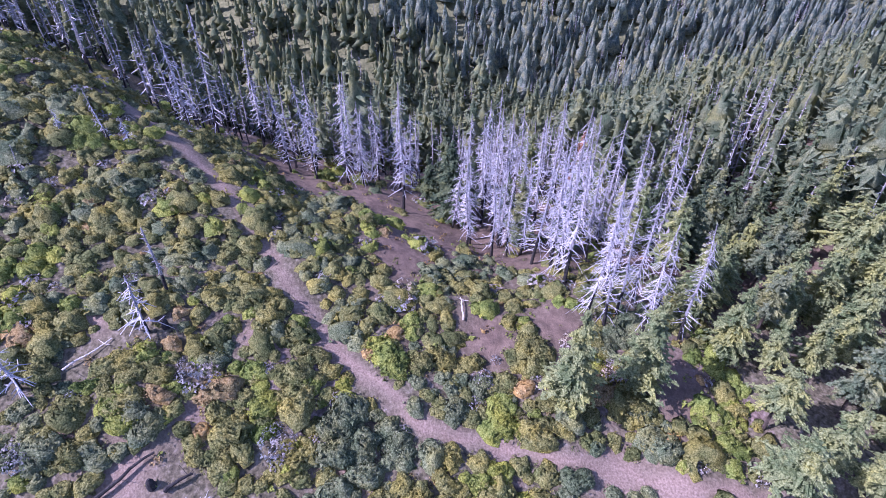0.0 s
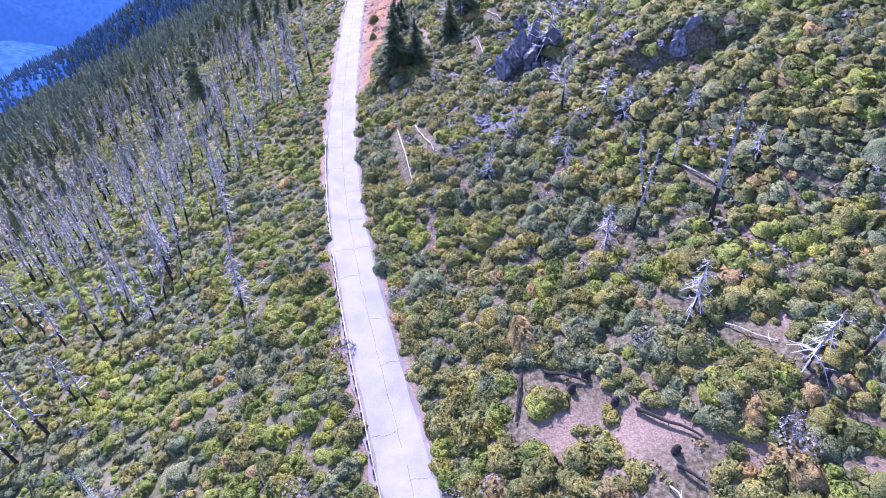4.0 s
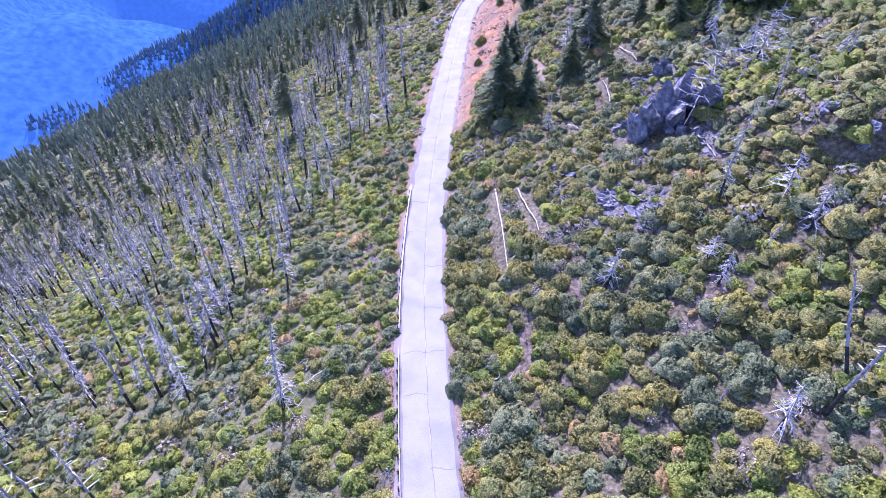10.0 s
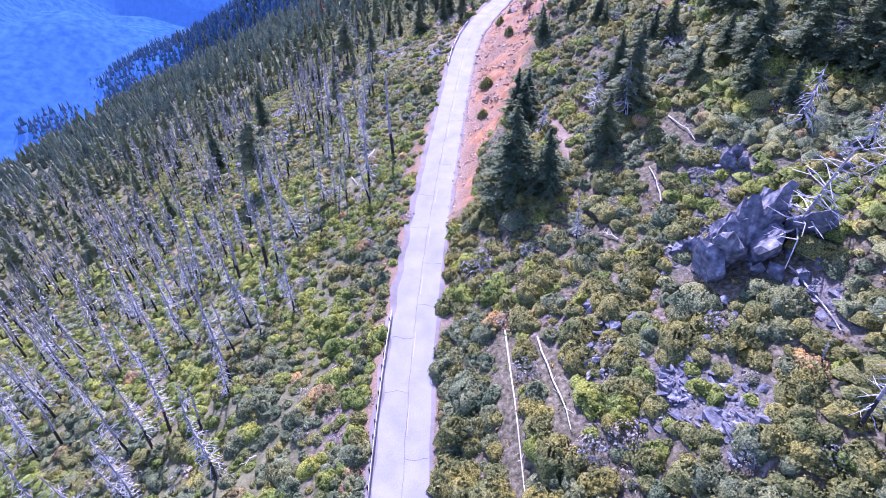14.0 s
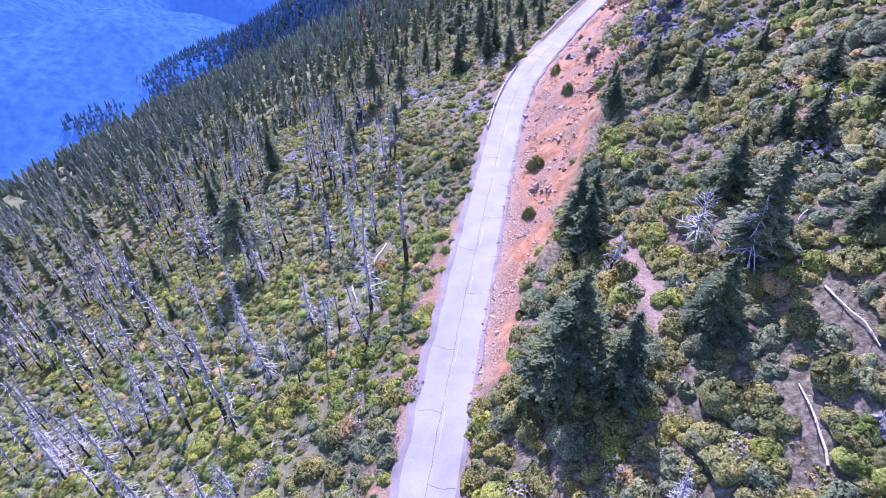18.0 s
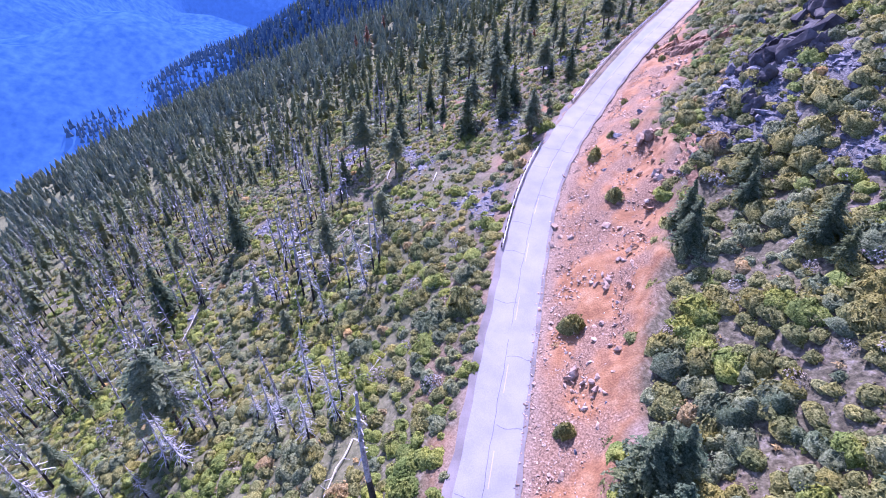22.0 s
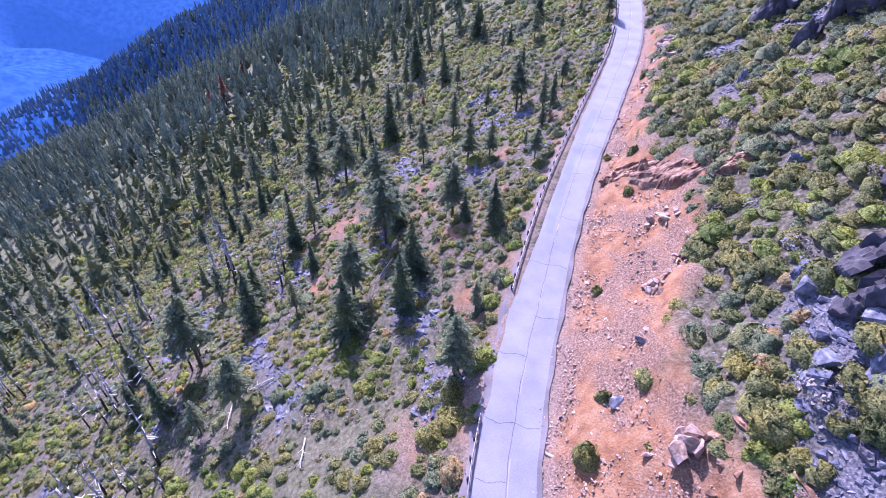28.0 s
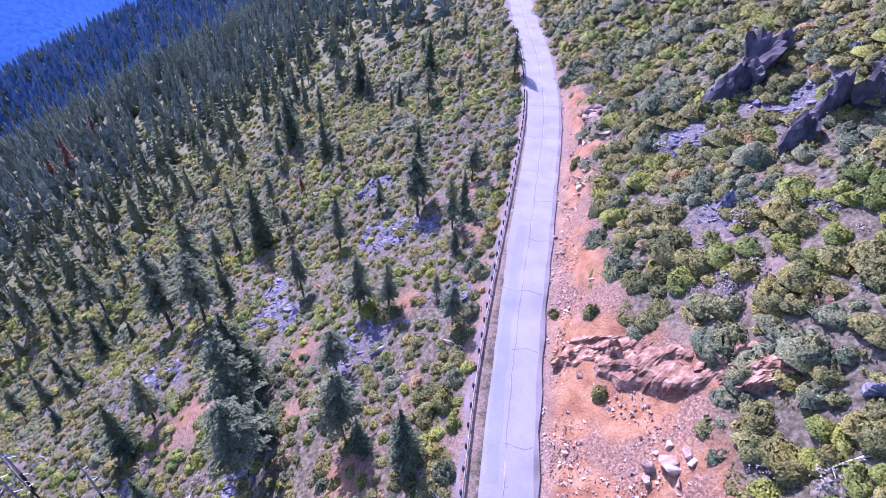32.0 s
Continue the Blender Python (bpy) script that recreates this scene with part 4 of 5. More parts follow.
x, y, r = sown(420, -230, -70, 150, 420, 24)
keep = waves(x, y, 60, 43) > 0.1
far_x.append(x[keep])
far_y.append(y[keep])
FAR_SNAGS = [snag_shape(50 + k, branches=(13, 11, 15)[k], low=0.2, reach=(0.13, 0.1, 0.15)[k], droop=-0.3, segs=5, sides=4) for k in range(3)]
fx, fy = np.concatenate(far_x), np.concatenate(far_y)
fz = height(fx, fy)
tall = np.random.RandomState(25).uniform(9, 18, len(fx))
for name, slot, mat in (("far_charred_feet", 0, CHAR), ("far_dead_wood", 1, SILVER), ("far_dead_branches", 2, BONE)):
    protos = [s[slot] for s in FAR_SNAGS]
    ob = new(name, mesh_of(name, *strewn(protos, fx, fy, fz, tall, 26), mat))
    tagged(ob, "mass of grey fire-killed trees on the slope", "dead forest", kind="stuff")

# ---- living conifers ----
FIRS = []
for k in range(5):
    stem, crown = fir_shape(60 + k, levels=(22, 19, 24, 17, 20)[k], ring=(9, 9, 9, 9, 9)[k], start=(0.06, 0.1, 0.16, 0.32, 0.42)[k], width=(0.23, 0.19, 0.17, 0.17, 0.2)[k], ragged=(0.25, 0.3, 0.3, 0.45, 0.5)[k], sprays=17, power=(0.85, 0.8, 0.9, 0.6, 0.5)[k], clump=0.62)
    crown = joined([crown, skirt_fir(65 + k, 12, 11, (0.08, 0.12, 0.18, 0.36, 0.46)[k], (0.11, 0.095, 0.085, 0.085, 0.10)[k])])
    FIRS.append((mesh_of("trunk", *stem, BARK), mesh_of("crown", *crown, FIR if k < 2 else PINE), stem, crown))
# the same crowns again in the painted sunlit green
sunlit_crown = [mesh_of("crown", *f[3], SUNLIT) for f in FIRS]
rusty = mesh_of("crown", *FIRS[2][3], RUST)
trees = []


def conifer(x, y, tall, kind, label, dead=False, wide=1.2, light=False):
    ob = thing("conifer", x, y, label, "conifer", "mountainside conifers", turn=rng.uniform(0, 6.28), size=tall, lean=(rng.normal(0, 0.025), rng.normal(0, 0.025)))
    ob.matrix_basis = ob.matrix_basis @ Matrix.Diagonal((wide, wide, 1, 1))
    part("trunk", FIRS[kind][0], ob)
    part("crown", rusty if dead else sunlit_crown[kind] if light else FIRS[kind][1], ob, "rust-red dead needles" if dead else "needled boughs in painted sunlit green" if light else "dark green needled boughs")
    trees.append((x, y))


FIRS_EAST = [(19.2, 131.2, 16.0), (23.5, 128.5, 11), (20.5, 136, 10), (23.4, 157.5, 9.8), (33.2, 134.0, 9.0), (38.6, 141.3, 14.5), (53.2, 143.7, 7.5), (58.0, 159.1, 7.5), (55.9, 167.9, 6.8), (33.0, 185.5, 7.0), (53.9, 183.3, 4.8), (43.9, 176.1, 4.8), (60.2, 152.9, 7.5), (60.0, 146.5, 6.0), (40.3, 189.9, 5.2), (42.9, 179.4, 4.8), (52, 132, 8), (72, 150, 9), (48, 160, 6), (24.2, 152.5, 9), (25.5, 158, 8.5), (40.5, 153, 9), (41.3, 193.6, 6), (33.5, 189, 7), (43.7, 180, 7), (64, 166, 8), (70, 174, 8), (48, 140, 7), (55, 139, 12), (63.2, 129.4, 11), (65.5, 126, 10.5), (55.2, 127.1, 6.5), (60.5, 134.5, 11), (70, 134, 12), (74, 141, 12), (67, 146, 11), (58.9, 156, 9), (49.7, 157, 7.5)]
for i, (x, y, h) in enumerate(FIRS_EAST):
    conifer(x, y, h, 2 if h == 14.5 else 0, "dense dark blue-green fir above the road" if h > 8 else "small green fir among the scrub", False, 1.6 if h > 8 else 1.4)
PINES_A = [(-35.9, 176.7, 20), (-61.0, 214.4, 17.0), (-20.1, 211.1, 13.2), (-11.1, 240.4, 11.2), (4.7, 245.5, 11.8), (17.4, 229.4, 10.2), (-49.7, 233.4, 15.5), (-9.6, 214.4, 8.8), (-24.9, 245.9, 9.5), (-3.3, 286.9, 10.5), (5.6, 253.3, 12.5), (15.0, 251.7, 10.5), (11.2, 274.9, 17), (-13.2, 262.5, 12.8), (-21.4, 255.1, 17), (27.8, 370.9, 16), (44.1, 301.8, 9.0), (22.4, 262.6, 10.8), (27.7, 255.5, 8.0), (-27.3, 350.3, 16.2), (-31.8, 250.2, 8.8), (3.4, 308.9, 16.2)]
PINES_B = [(12.1, 280.0, 16.0), (28.6, 282.5, 10.5), (23.5, 272.9, 8.2), (13.9, 268.6, 8.0), (-0.7, 332.7, 18), (15.6, 326.8, 16.8), (42.3, 298.9, 11.8), (64.6, 360.6, 11.5), (72.2, 326.6, 9.0), (51.9, 299.0, 7.2), (48.8, 377.1, 11.8), (32.0, 278.8, 8.0), (23.8, 258.9, 6.0), (37.4, 269.0, 6.2), (-7.3, 283.6, 11.8), (-4.8, 317.1, 20), (17.9, 230.8, 8.5), (17.9, 236, 6), (21.6, 239, 5), (12.7, 245, 11), (11.4, 265.7, 14), (42.5, 282, 4.5), (37.5, 275, 4)]
for i, (x, y, h) in enumerate(PINES_A + PINES_B):
    conifer(x, y, h, (4, 1, 3, 4, 0, 3, 1)[i % 7], "open-crowned pine with a bare lower trunk" if i % 7 in (0, 2, 3, 5) else "dark green fir on the steep slope below the road", False, 1.2)
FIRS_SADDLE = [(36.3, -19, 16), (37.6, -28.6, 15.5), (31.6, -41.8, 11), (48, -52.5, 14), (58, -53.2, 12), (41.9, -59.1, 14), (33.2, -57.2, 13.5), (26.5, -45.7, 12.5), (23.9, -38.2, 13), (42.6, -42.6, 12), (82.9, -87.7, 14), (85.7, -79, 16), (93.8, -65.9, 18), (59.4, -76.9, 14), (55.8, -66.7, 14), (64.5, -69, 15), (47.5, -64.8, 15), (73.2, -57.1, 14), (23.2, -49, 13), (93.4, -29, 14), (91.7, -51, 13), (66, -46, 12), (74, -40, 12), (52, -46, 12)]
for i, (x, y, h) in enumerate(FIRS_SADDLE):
    conifer(x, y, h, (2, 1, 4, 0, 1, 0)[i % 6], "tall fir beside the dusty track, painted sunlit green", False, 1.25, True)
for x, y, h in ((-71, 505, 19), (-77, 497, 16), (26.5, 342, 4), (-66, 543, 15)):
    conifer(x, y, h, 2, "rust-red dead fir in the green forest", True)
for x, y, h in ((101, -43, 15), (133, -68, 15)):
    conifer(x, y, h, 2, "rust-red dying fir among grey trunks", True)
# nearest of the scattered ones singly
x, y, r = sown(16000, -260, 75, 165, 470, 27)
x, y = sparse(x, y, 7.4)
d = side(x, y)
share = np.where(y > 235, np.interp(d, [-250, -170, -110, -60, -30, -8], [0.9, 0.75, 0.42, 0.16, 0.14, 0.08]), np.interp(d, [-250, -180, -110, -40, -30], [1.0, 0.55, 0.17, 0.05, 0.0]))
inside = (d < -9) & (r.uniform(0, 1, len(x)) < share + 0.35 * step(330, 420, y))
x, y = x[inside], y[inside]
near = np.argsort(np.hypot(x - 20, y - 260))
for i in near[:125]:
    if min(math.hypot(x[i] - a, y[i] - b) for a, b in trees) > 3.5:
        conifer(x[i], y[i], r.uniform(5.5, 12), int(r.choice([0, 1, 2, 3, 4, 3, 4])), "scattered green conifer on the rocky slope", False, 0.95)
wood_x, wood_y = [x[near[125:]]], [y[near[125:]]]
x, y, r = sown(1500, 62, 330, -230, 170, 28)
edge = np.interp(y, [-170, -50, -25, 0, 30, 60, 110, 150], [48, 48, 66, 96, 108, 122, 160, 180])
inside = (x > edge) & ((np.hypot((x - 128) / 45, (y + 48) / 42) > 1) | (r.uniform(0, 1, len(x)) < 0.15))
x, y = sparse(x[inside], y[inside], 5.5)
near = np.argsort(np.hypot(x - 40, y + 20))
for i in near[:28]:
    conifer(x[i], y[i], r.uniform(10, 18), int(r.choice([0, 1, 2, 1])), "green fir among grey dead trunks")
wood_x.append(x[near[28:]])
wood_y.append(y[near[28:]])
# the firs that close in on the track past the saddle
x, y, r = sown(900, 22, 150, -190, -38, 33)
inside = x > np.interp(y, [-190, -60, -38], [22, 26, 36])
x, y = sparse(x[inside], y[inside], 5.0)
near = np.argsort(np.hypot(x - 25, y + 30))
for i in near[:62]:
    if min(math.hypot(x[i] - a, y[i] - b) for a, b in trees) > 3.5:
        # three in four wear the painted sunlit green
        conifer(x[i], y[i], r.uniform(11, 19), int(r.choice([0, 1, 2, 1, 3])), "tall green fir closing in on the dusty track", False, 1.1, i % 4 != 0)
wood_x.append(x[near[62:]])
wood_y.append(y[near[62:]])
# closed forest farther off, one mass
FAR_FIRS = [joined([spindle_fir(80 + k, 4, 5, (0.16, 0.28, 0.1, 0.32)[k], (0.165, 0.17, 0.155, 0.18)[k], (1.1, 0.9, 1.2, 0.8)[k]), tube([(0, 0, 0), (0, 0, 0.4)], [0.013, 0.01], 3)]) for k in range(4)]
x, y, r = sown(15000, -640, 420, 130, 1500, 29)
d = side(x, y)
far = np.hypot(x - 10, y - 200)
inside = (d < np.interp(y, [130, 200, 260, 330, 420, 520], [-250, -230, -230, -190, -110, 60])) & ((x < -258) | ((y > 468) & ((x < -330) | (x > 130) | (y > 900))) | (y < 167)) & (r.uniform(0, 1, len(x)) < np.interp(far, [150, 500, 1200], [1.0, 0.8, 0.45]))
x, y = sparse(x[inside], y[inside], 6.4)
wood_x.append(x)
wood_y.append(y)
# denser where the slope is seen nearest
x, y, r = sown(15000, -330, 130, 455, 900, 38)
inside = (side(x, y) < np.interp(y, [455, 520], [-90, 40]))
x, y = sparse(x[inside], y[inside], 8.0)
wood_x.append(x)
wood_y.append(y)
x, y, r = sown(12000, 130, 520, -420, 250, 30)
x, y = x[waves(x, y, 45, 46) > -0.6], y[waves(x, y, 45, 46) > -0.6]
x, y = sparse(x, y, 7.6)
wood_x.append(x)
wood_y.append(y)
wx, wy = np.concatenate(wood_x), np.concatenate(wood_y)
tall = np.clip(np.random.RandomState(31).lognormal(2.55, 0.27, len(wx)), 6, 21) * (1 + 0.3 * (wx > 60) * (wy < 200))
close = np.hypot(wx - 20, wy - 170) < 350
hand = (np.hypot(wx - 20, wy - 220) < 230) & (wx < 60) | (np.hypot(wx - 40, wy + 20) < 235) & (wy < 170)
MID_FIRS = [joined([fir_shape(70 + k, 9, 6, (0.15, 0.3, 0.4)[k], (0.19, 0.19, 0.18)[k], 0.35, 2, 0.65, 1.2)[1], spindle_fir(75 + k, 4, 6, (0.17, 0.32, 0.42)[k], 0.11, 0.95), tube([(0, 0, 0), (0, 0, 0.45)], [0.014, 0.01], 4)]) for k in range(3)]
LOW_FIRS = [spindle_fir(90 + k, 2, 5, 0.1, (0.18, 0.2, 0.16, 0.21)[k], (1.15, 1.0, 1.2, 0.9)[k]) for k in range(4)]
wz = height(wx, wy)
# WOODS gives the farther masses their painted haze
for p, i, mat, words in ((MID_FIRS, hand, PINE, "spaced green conifers on the rocky slope"), (FAR_FIRS, close & ~hand & (wx < 130), WOODS, "closed conifer forest on the slope, green paled for haze"), (FAR_FIRS, close & ~hand & (wx >= 130), PINE, "dark green conifer forest past the saddle"), (LOW_FIRS, ~close & ~hand & (wx < 130) & (side(wx, wy) > -640) & (height(wx, wy) > -330), WOODS, "conifer forest covering the far slopes, green paled for haze"), (LOW_FIRS, ~close & ~hand & (wx >= 130), WOODS, "dark green conifer forest past the saddle")):
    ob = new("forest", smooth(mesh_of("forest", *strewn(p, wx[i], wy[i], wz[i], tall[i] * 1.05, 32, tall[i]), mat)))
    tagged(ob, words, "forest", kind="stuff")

# woods on the next spur, distance haze painted into faintly glowing needles
x, y, r = sown(9000, -620, 90, 770, 1120, 97)
inside = (side(x, y) < -140) & (side(x, y) > -760)
x, y = sparse(x[inside], y[inside], 7.5)
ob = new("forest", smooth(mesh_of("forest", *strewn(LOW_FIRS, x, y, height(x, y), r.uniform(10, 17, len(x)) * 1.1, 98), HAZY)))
tagged(ob, "conifer forest on the next mountain spur, tinted blue for haze", "forest", kind="stuff")

# ---- scrub ----
KINDS = {"olive": GREEN, "grey": GREY, "bright": BRIGHT, "dry": OCHRE, "twiggy": TWIG}
FLAT = {"olive": 0.55, "grey": 0.64, "bright": 0.55, "dry": 0.6, "twiggy": 0.6}
SHAPES = {k: [bush_shape(100 + 10 * i + j, 36 if k != "twiggy" else 80, 5, 9, 0.105, FLAT[k], k != "twiggy") for j in range(6)] for i, k in enumerate(KINDS)}
FULL = {k: [bush_shape(150 + 10 * i + j, 110 if k != "twiggy" else 200, 7, 14, 0.08, FLAT[k], k != "twiggy") for j in range(5)] for i, k in enumerate(KINDS)}
THIN = {k: [bush_shape(200 + 10 * i + j, 14 if k != "twiggy" else 40, 3, 7, 0.16, FLAT[k], k != "twiggy") for j in range(5)] for i, k in enumerate(KINDS)}
WORDS = {"olive": "olive-green rounded shrub", "grey": "grey-green manzanita-like shrub", "bright": "fresh yellow-green shrub", "dry": "rusty ochre dry shrub", "twiggy": "bare twiggy grey shrub"}


def scrub_kind(x, y, r):
    """Which kind of shrub grows where: drifts with strays."""
    u = waves(x, y, 26, 51) + r.normal(0, 0.55, len(x))
    west = side(x, y) < 0
    k = np.full(len(x), "olive", dtype="U8")
    k[u > 0.5] = "grey"
    k[(u < -0.05 - 0.4 * step(160, 230, y)) & west] = "bright"
    k[(u < -0.75) & ~west] = "bright"
    v = r.uniform(0, 1, len(x))
    k[v < 0.018] = "dry"
    k[v > 0.955] = "twiggy"
    return k


x, y, r = sown(110000, -100, 118, -42, 400, 52)
d = side(x, y)
inside = (np.abs(d) > 4.0) & (r.uniform(0, 1, len(x)) > bare(x, y) * 1.05 - 0.02) & (waves(x, y, 10, 53) + r.normal(0, 0.3, len(x)) > np.where(d < 0, -2.2 + 1.6 * step(175, 225, y), -1.9 + 0.95 * step(140, 190, y)))
_, _, _, live = soil_kinds(x, y)
inside &= (live > 0.22 + 0.6 * r.uniform(0, 1, len(x)) * (x > 34) * (y < 40)) & ~cleared(x, y)
x, y = x[inside], y[inside]
east = side(x, y) > 0
x, y = np.concatenate([sparse(x[east], y[east], 1.65), sparse(x[~east], y[~east], 1.55)], 1)
east = side(x, y) > 0
kind = scrub_kind(x, y, r)
size = np.where(east, np.clip(r.lognormal(0.27, 0.32, len(x)), 0.65, 2.6), np.clip(r.lognormal(0.06, 0.34, len(x)) * (1 - 0.25 * step(190, 230, y)), 0.45, 2.0))
z = height(x, y) - 0.02
# how near the flight comes, by a rough stretch of the plan
reach = np.abs(side(x, y) - 8)
order = np.argsort(reach + 0.2 * np.abs(y - 120))
single = np.zeros(len(x), bool)
single[order[:150]] = True
detail = (reach < 32 + 14 * step(170, 210, y) * (side(x, y) > 0)) & (y > -30) & (y < 325)
for k in KINDS:
    i = detail & ~single & (kind == k) & (size > 1.6)
    if i.any():
        ob = new("scrub", smooth(mesh_of("scrub", *strewn(FULL[k], x[i], y[i], z[i], size[i], 58), KINDS[k])))
        tagged(ob, "tall " + WORDS[k] + " thicket on the hillside", "scrub", kind="stuff")
    i = detail & ~single & (kind == k) & (size <= 1.6)
    if i.any():
        ob = new("scrub", smooth(mesh_of("scrub", *strewn(SHAPES[k], x[i], y[i], z[i], size[i], 54), KINDS[k])))
        tagged(ob, WORDS[k] + " cover, dense over the hillside", "scrub", kind="stuff")
    i = ~detail & ~single & (kind == k)
    if i.any():
        ob = new("scrub", smooth(mesh_of("scrub", *strewn(THIN[k], x[i], y[i], z[i], size[i] * 1.1, 55), KINDS[k])))
        tagged(ob, WORDS[k] + " cover farther up the hillside", "scrub", kind="stuff")
BUSH_MESH = {k: [smooth(mesh_of("foliage", *s, KINDS[k])) for s in FULL[k]] for k in KINDS}


def shrub(x, y, size, k, tall=1.0, label=""):
    ob = thing("shrub", x, y, label or WORDS[k] + " on the slope beside the road", "shrub", "roadside shrubs", z=float(height(x, y)) - 0.06, turn=rng.uniform(0, 6.28))
    ob.matrix_basis = ob.matrix_basis @ Matrix.Diagonal((size, size, size * tall, 1))
    part("foliage", BUSH_MESH[k][rng.randint(4)], ob)


for i in np.nonzero(single)[0]:
    shrub(x[i], y[i], size[i], kind[i])
# the same cover, thinner, down the long slope below the road
x, y, r = sown(9000, -215, -99, 30, 340, 59)
x, y = sparse(x, y, 3.0)
kind = scrub_kind(x, y, r)
for k in ("olive", "grey", "bright"):
    i = kind == k
    size_far = np.clip(r.lognormal(0.35, 0.35, i.sum()), 0.7, 2.6)
    ob = new("scrub", smooth(mesh_of("scrub", *strewn(THIN[k], x[i], y[i], height(x[i], y[i]) - 0.08, size_far, 60), KINDS[k])))
    tagged(ob, WORDS[k] + " cover far down the slope", "scrub", kind="stuff")
x, y, r = sown(9000, -130, 100, 322, 560, 69)
inside = (side(x, y) < -4) & (side(x, y) > -190)
x, y = sparse(x[inside], y[inside], 3.0)
kind = scrub_kind(x, y, r)
for k in ("olive", "grey", "bright"):
    i = kind == k
    size_far = np.clip(r.lognormal(0.45, 0.3, i.sum()), 0.8, 2.6)
    ob = new("scrub", smooth(mesh_of("scrub", *strewn(THIN[k], x[i], y[i], height(x[i], y[i]) - 0.05, size_far, 70), KINDS[k])))
    tagged(ob, WORDS[k] + " cover between the far conifers", "scrub", kind="stuff")
# bushes that stand out
MARKED = [(20.5, 230.2, 2.2, "bright"), (21.2, 44.6, 3.0, "dry"), (-4.6, 68.0, 2.4, "olive"), (6.6, 185.1, 3.0, "olive"), (7.2, 104.7, 1.7, "olive"), (6.4, 83.1, 0.9, "bright"), (-1.6, 119.0, 1.5, "grey"), (8.2, 92.5, 2.6, "olive"), (7.0, 88.0, 2.3, "olive"), (9.5, 58.9, 1.8, "grey"), (-4.4, 103, 1.2, "olive"), (-3.6, 96, 1.1, "olive")]
for a, b, s, k in MARKED:
    shrub(a, b, s, k, 1.3, "large " + WORDS[k] + " crowding the road edge")
r = np.random.RandomState(71)
for a, b, way, n in ((236, 335, -1, 46), (58, 118, -1, 22), (22, 56, -1, 12), (18, 84, 1, 34)):
    for k in range(n):
        py = a + (b - a) * (k + r.uniform(0.1, 0.9)) / n
        px, py, _ = across(py, way * r.uniform(4.5, 6.6))
        shrub(px, py, r.uniform(0.9, 1.7), str(r.choice(["olive", "olive", "bright", "grey"])), r.uniform(0.9, 1.35), "dense green shrub crowding the edge of the road")
SCREE_TREES = [(20.0, 178.7, 1.9), (27.7, 200.1, 1.6), (27.5, 215.7, 1.7), (17.9, 164.5, 1.4), (50.6, 261.2, 1.3), (46.4, 252.5, 1.1), (70.5, 295.4, 1.7), (65.6, 290.0, 1.4), (48.5, 265.0, 0.9), (31, 221, 1.0), (36, 236, 0.9), (19, 152, 0.8), (15, 143, 0.8)]
for a, b, s in SCREE_TREES:
    shrub(a, b, s * 0.85, "olive", 1.9, "upright dark green bush rooted in orange scree")
# low herbs and tufts between the shrubs, and over the far slope
x, y, r = sown(14000, -150, 95, -40, 360, 56)
inside = (np.abs(side(x, y)) > 4.2) & (r.uniform(0, 1, len(x)) > bare(x, y) * 0.97)
x, y = x[inside], y[inside]
TUFT = [bush_shape(300 + k, 10, 3, 6, 0.34, 0.5, False) for k in range(4)]
for k, mat in enumerate((BRIGHT, OCHRE, GREEN)):
    i = np.arange(len(x)) % 3 == k
    s = r.uniform(0.25, 0.75, i.sum())
    ob = new("tufts", mesh_of("tufts", *strewn(TUFT, x[i], y[i], height(x[i], y[i]) - 0.03, s, 57 + k), mat))
    tagged(ob, ("fresh green low herbs", "straw-coloured dry grass tufts", "dark low herbs")[k] + " between the shrubs", "grass", kind="stuff")

# ---- logs ----
def log(ax, ay, bx, by, mat, label, thick=0.12):
    n, r = 7, np.random.RandomState(int(abs(ax * 7 + by * 3)))
    pts = []
    for i in range(n):
        u = i / (n - 1)
        x, y = ax + (bx - ax) * u + r.normal(0, 0.06), ay + (by - ay) * u + r.normal(0, 0.06)
        pts.append((x - ax, y - ay, float(height(x, y)) - float(height(ax, ay)) + thick * 1.3 + 0.05 + 0.25 * math.sin(u * 3.1)))
    ob = thing("fallen_log", ax, ay, label, "log", "fallen logs")
    part("trunk", mesh_of("trunk", *tube(pts, [thick * (1 - 0.6 * i / n) for i in range(n)], 7), mat), ob)
    stubs = [tube([pts[k], np.add(pts[k], (r.uniform(-0.9, 0.9), r.uniform(-0.9, 0.9), r.uniform(0.1, 0.7)))], [0.05, 0.012], 4) for k in (2, 3, 4, 5, 5)]
    for s in stubs:
        part("branch_stub", mesh_of("branch_stub", *s, mat), ob)


for q in LOGS:
    log(*q, BLEACH, "bleached fallen trunk lying in the scrub")
for q in BURNT_LOGS:
    log(*q, CHAR, "burnt black log lying on bare tan soil", 0.24)
x, y, r = sown(110, -80, 60, 40, 300, 61)
ok = (np.abs(side(x, y)) > 7) & (bare(x, y) < 0.6)
for a, b in list(zip(x[ok], y[ok]))[:70]:
    t, ln = r.uniform(0, 6.28), r.uniform(1.5, 4.5)
    log(a, b, a + ln * math.cos(t), b + ln * math.sin(t), BLEACH, "short bleached stick of fallen wood in scrub", 0.08)

# ---- rocks ----
ROCKS = [rock_shape(400 + k, (0.7, 0.55, 0.9, 0.6, 0.8, 0.65, 0.75)[k], 13) for k in range(7)]
SMALL = [rock_shape(420 + k, 0.65, 9) for k in range(5)]
ROCK_MESH = {id(m): [mesh_of("boulder", *s, m) for s in ROCKS] for m in (ROCK, DARK_ROCK, PALE_ROCK, RUST_ROCK)}


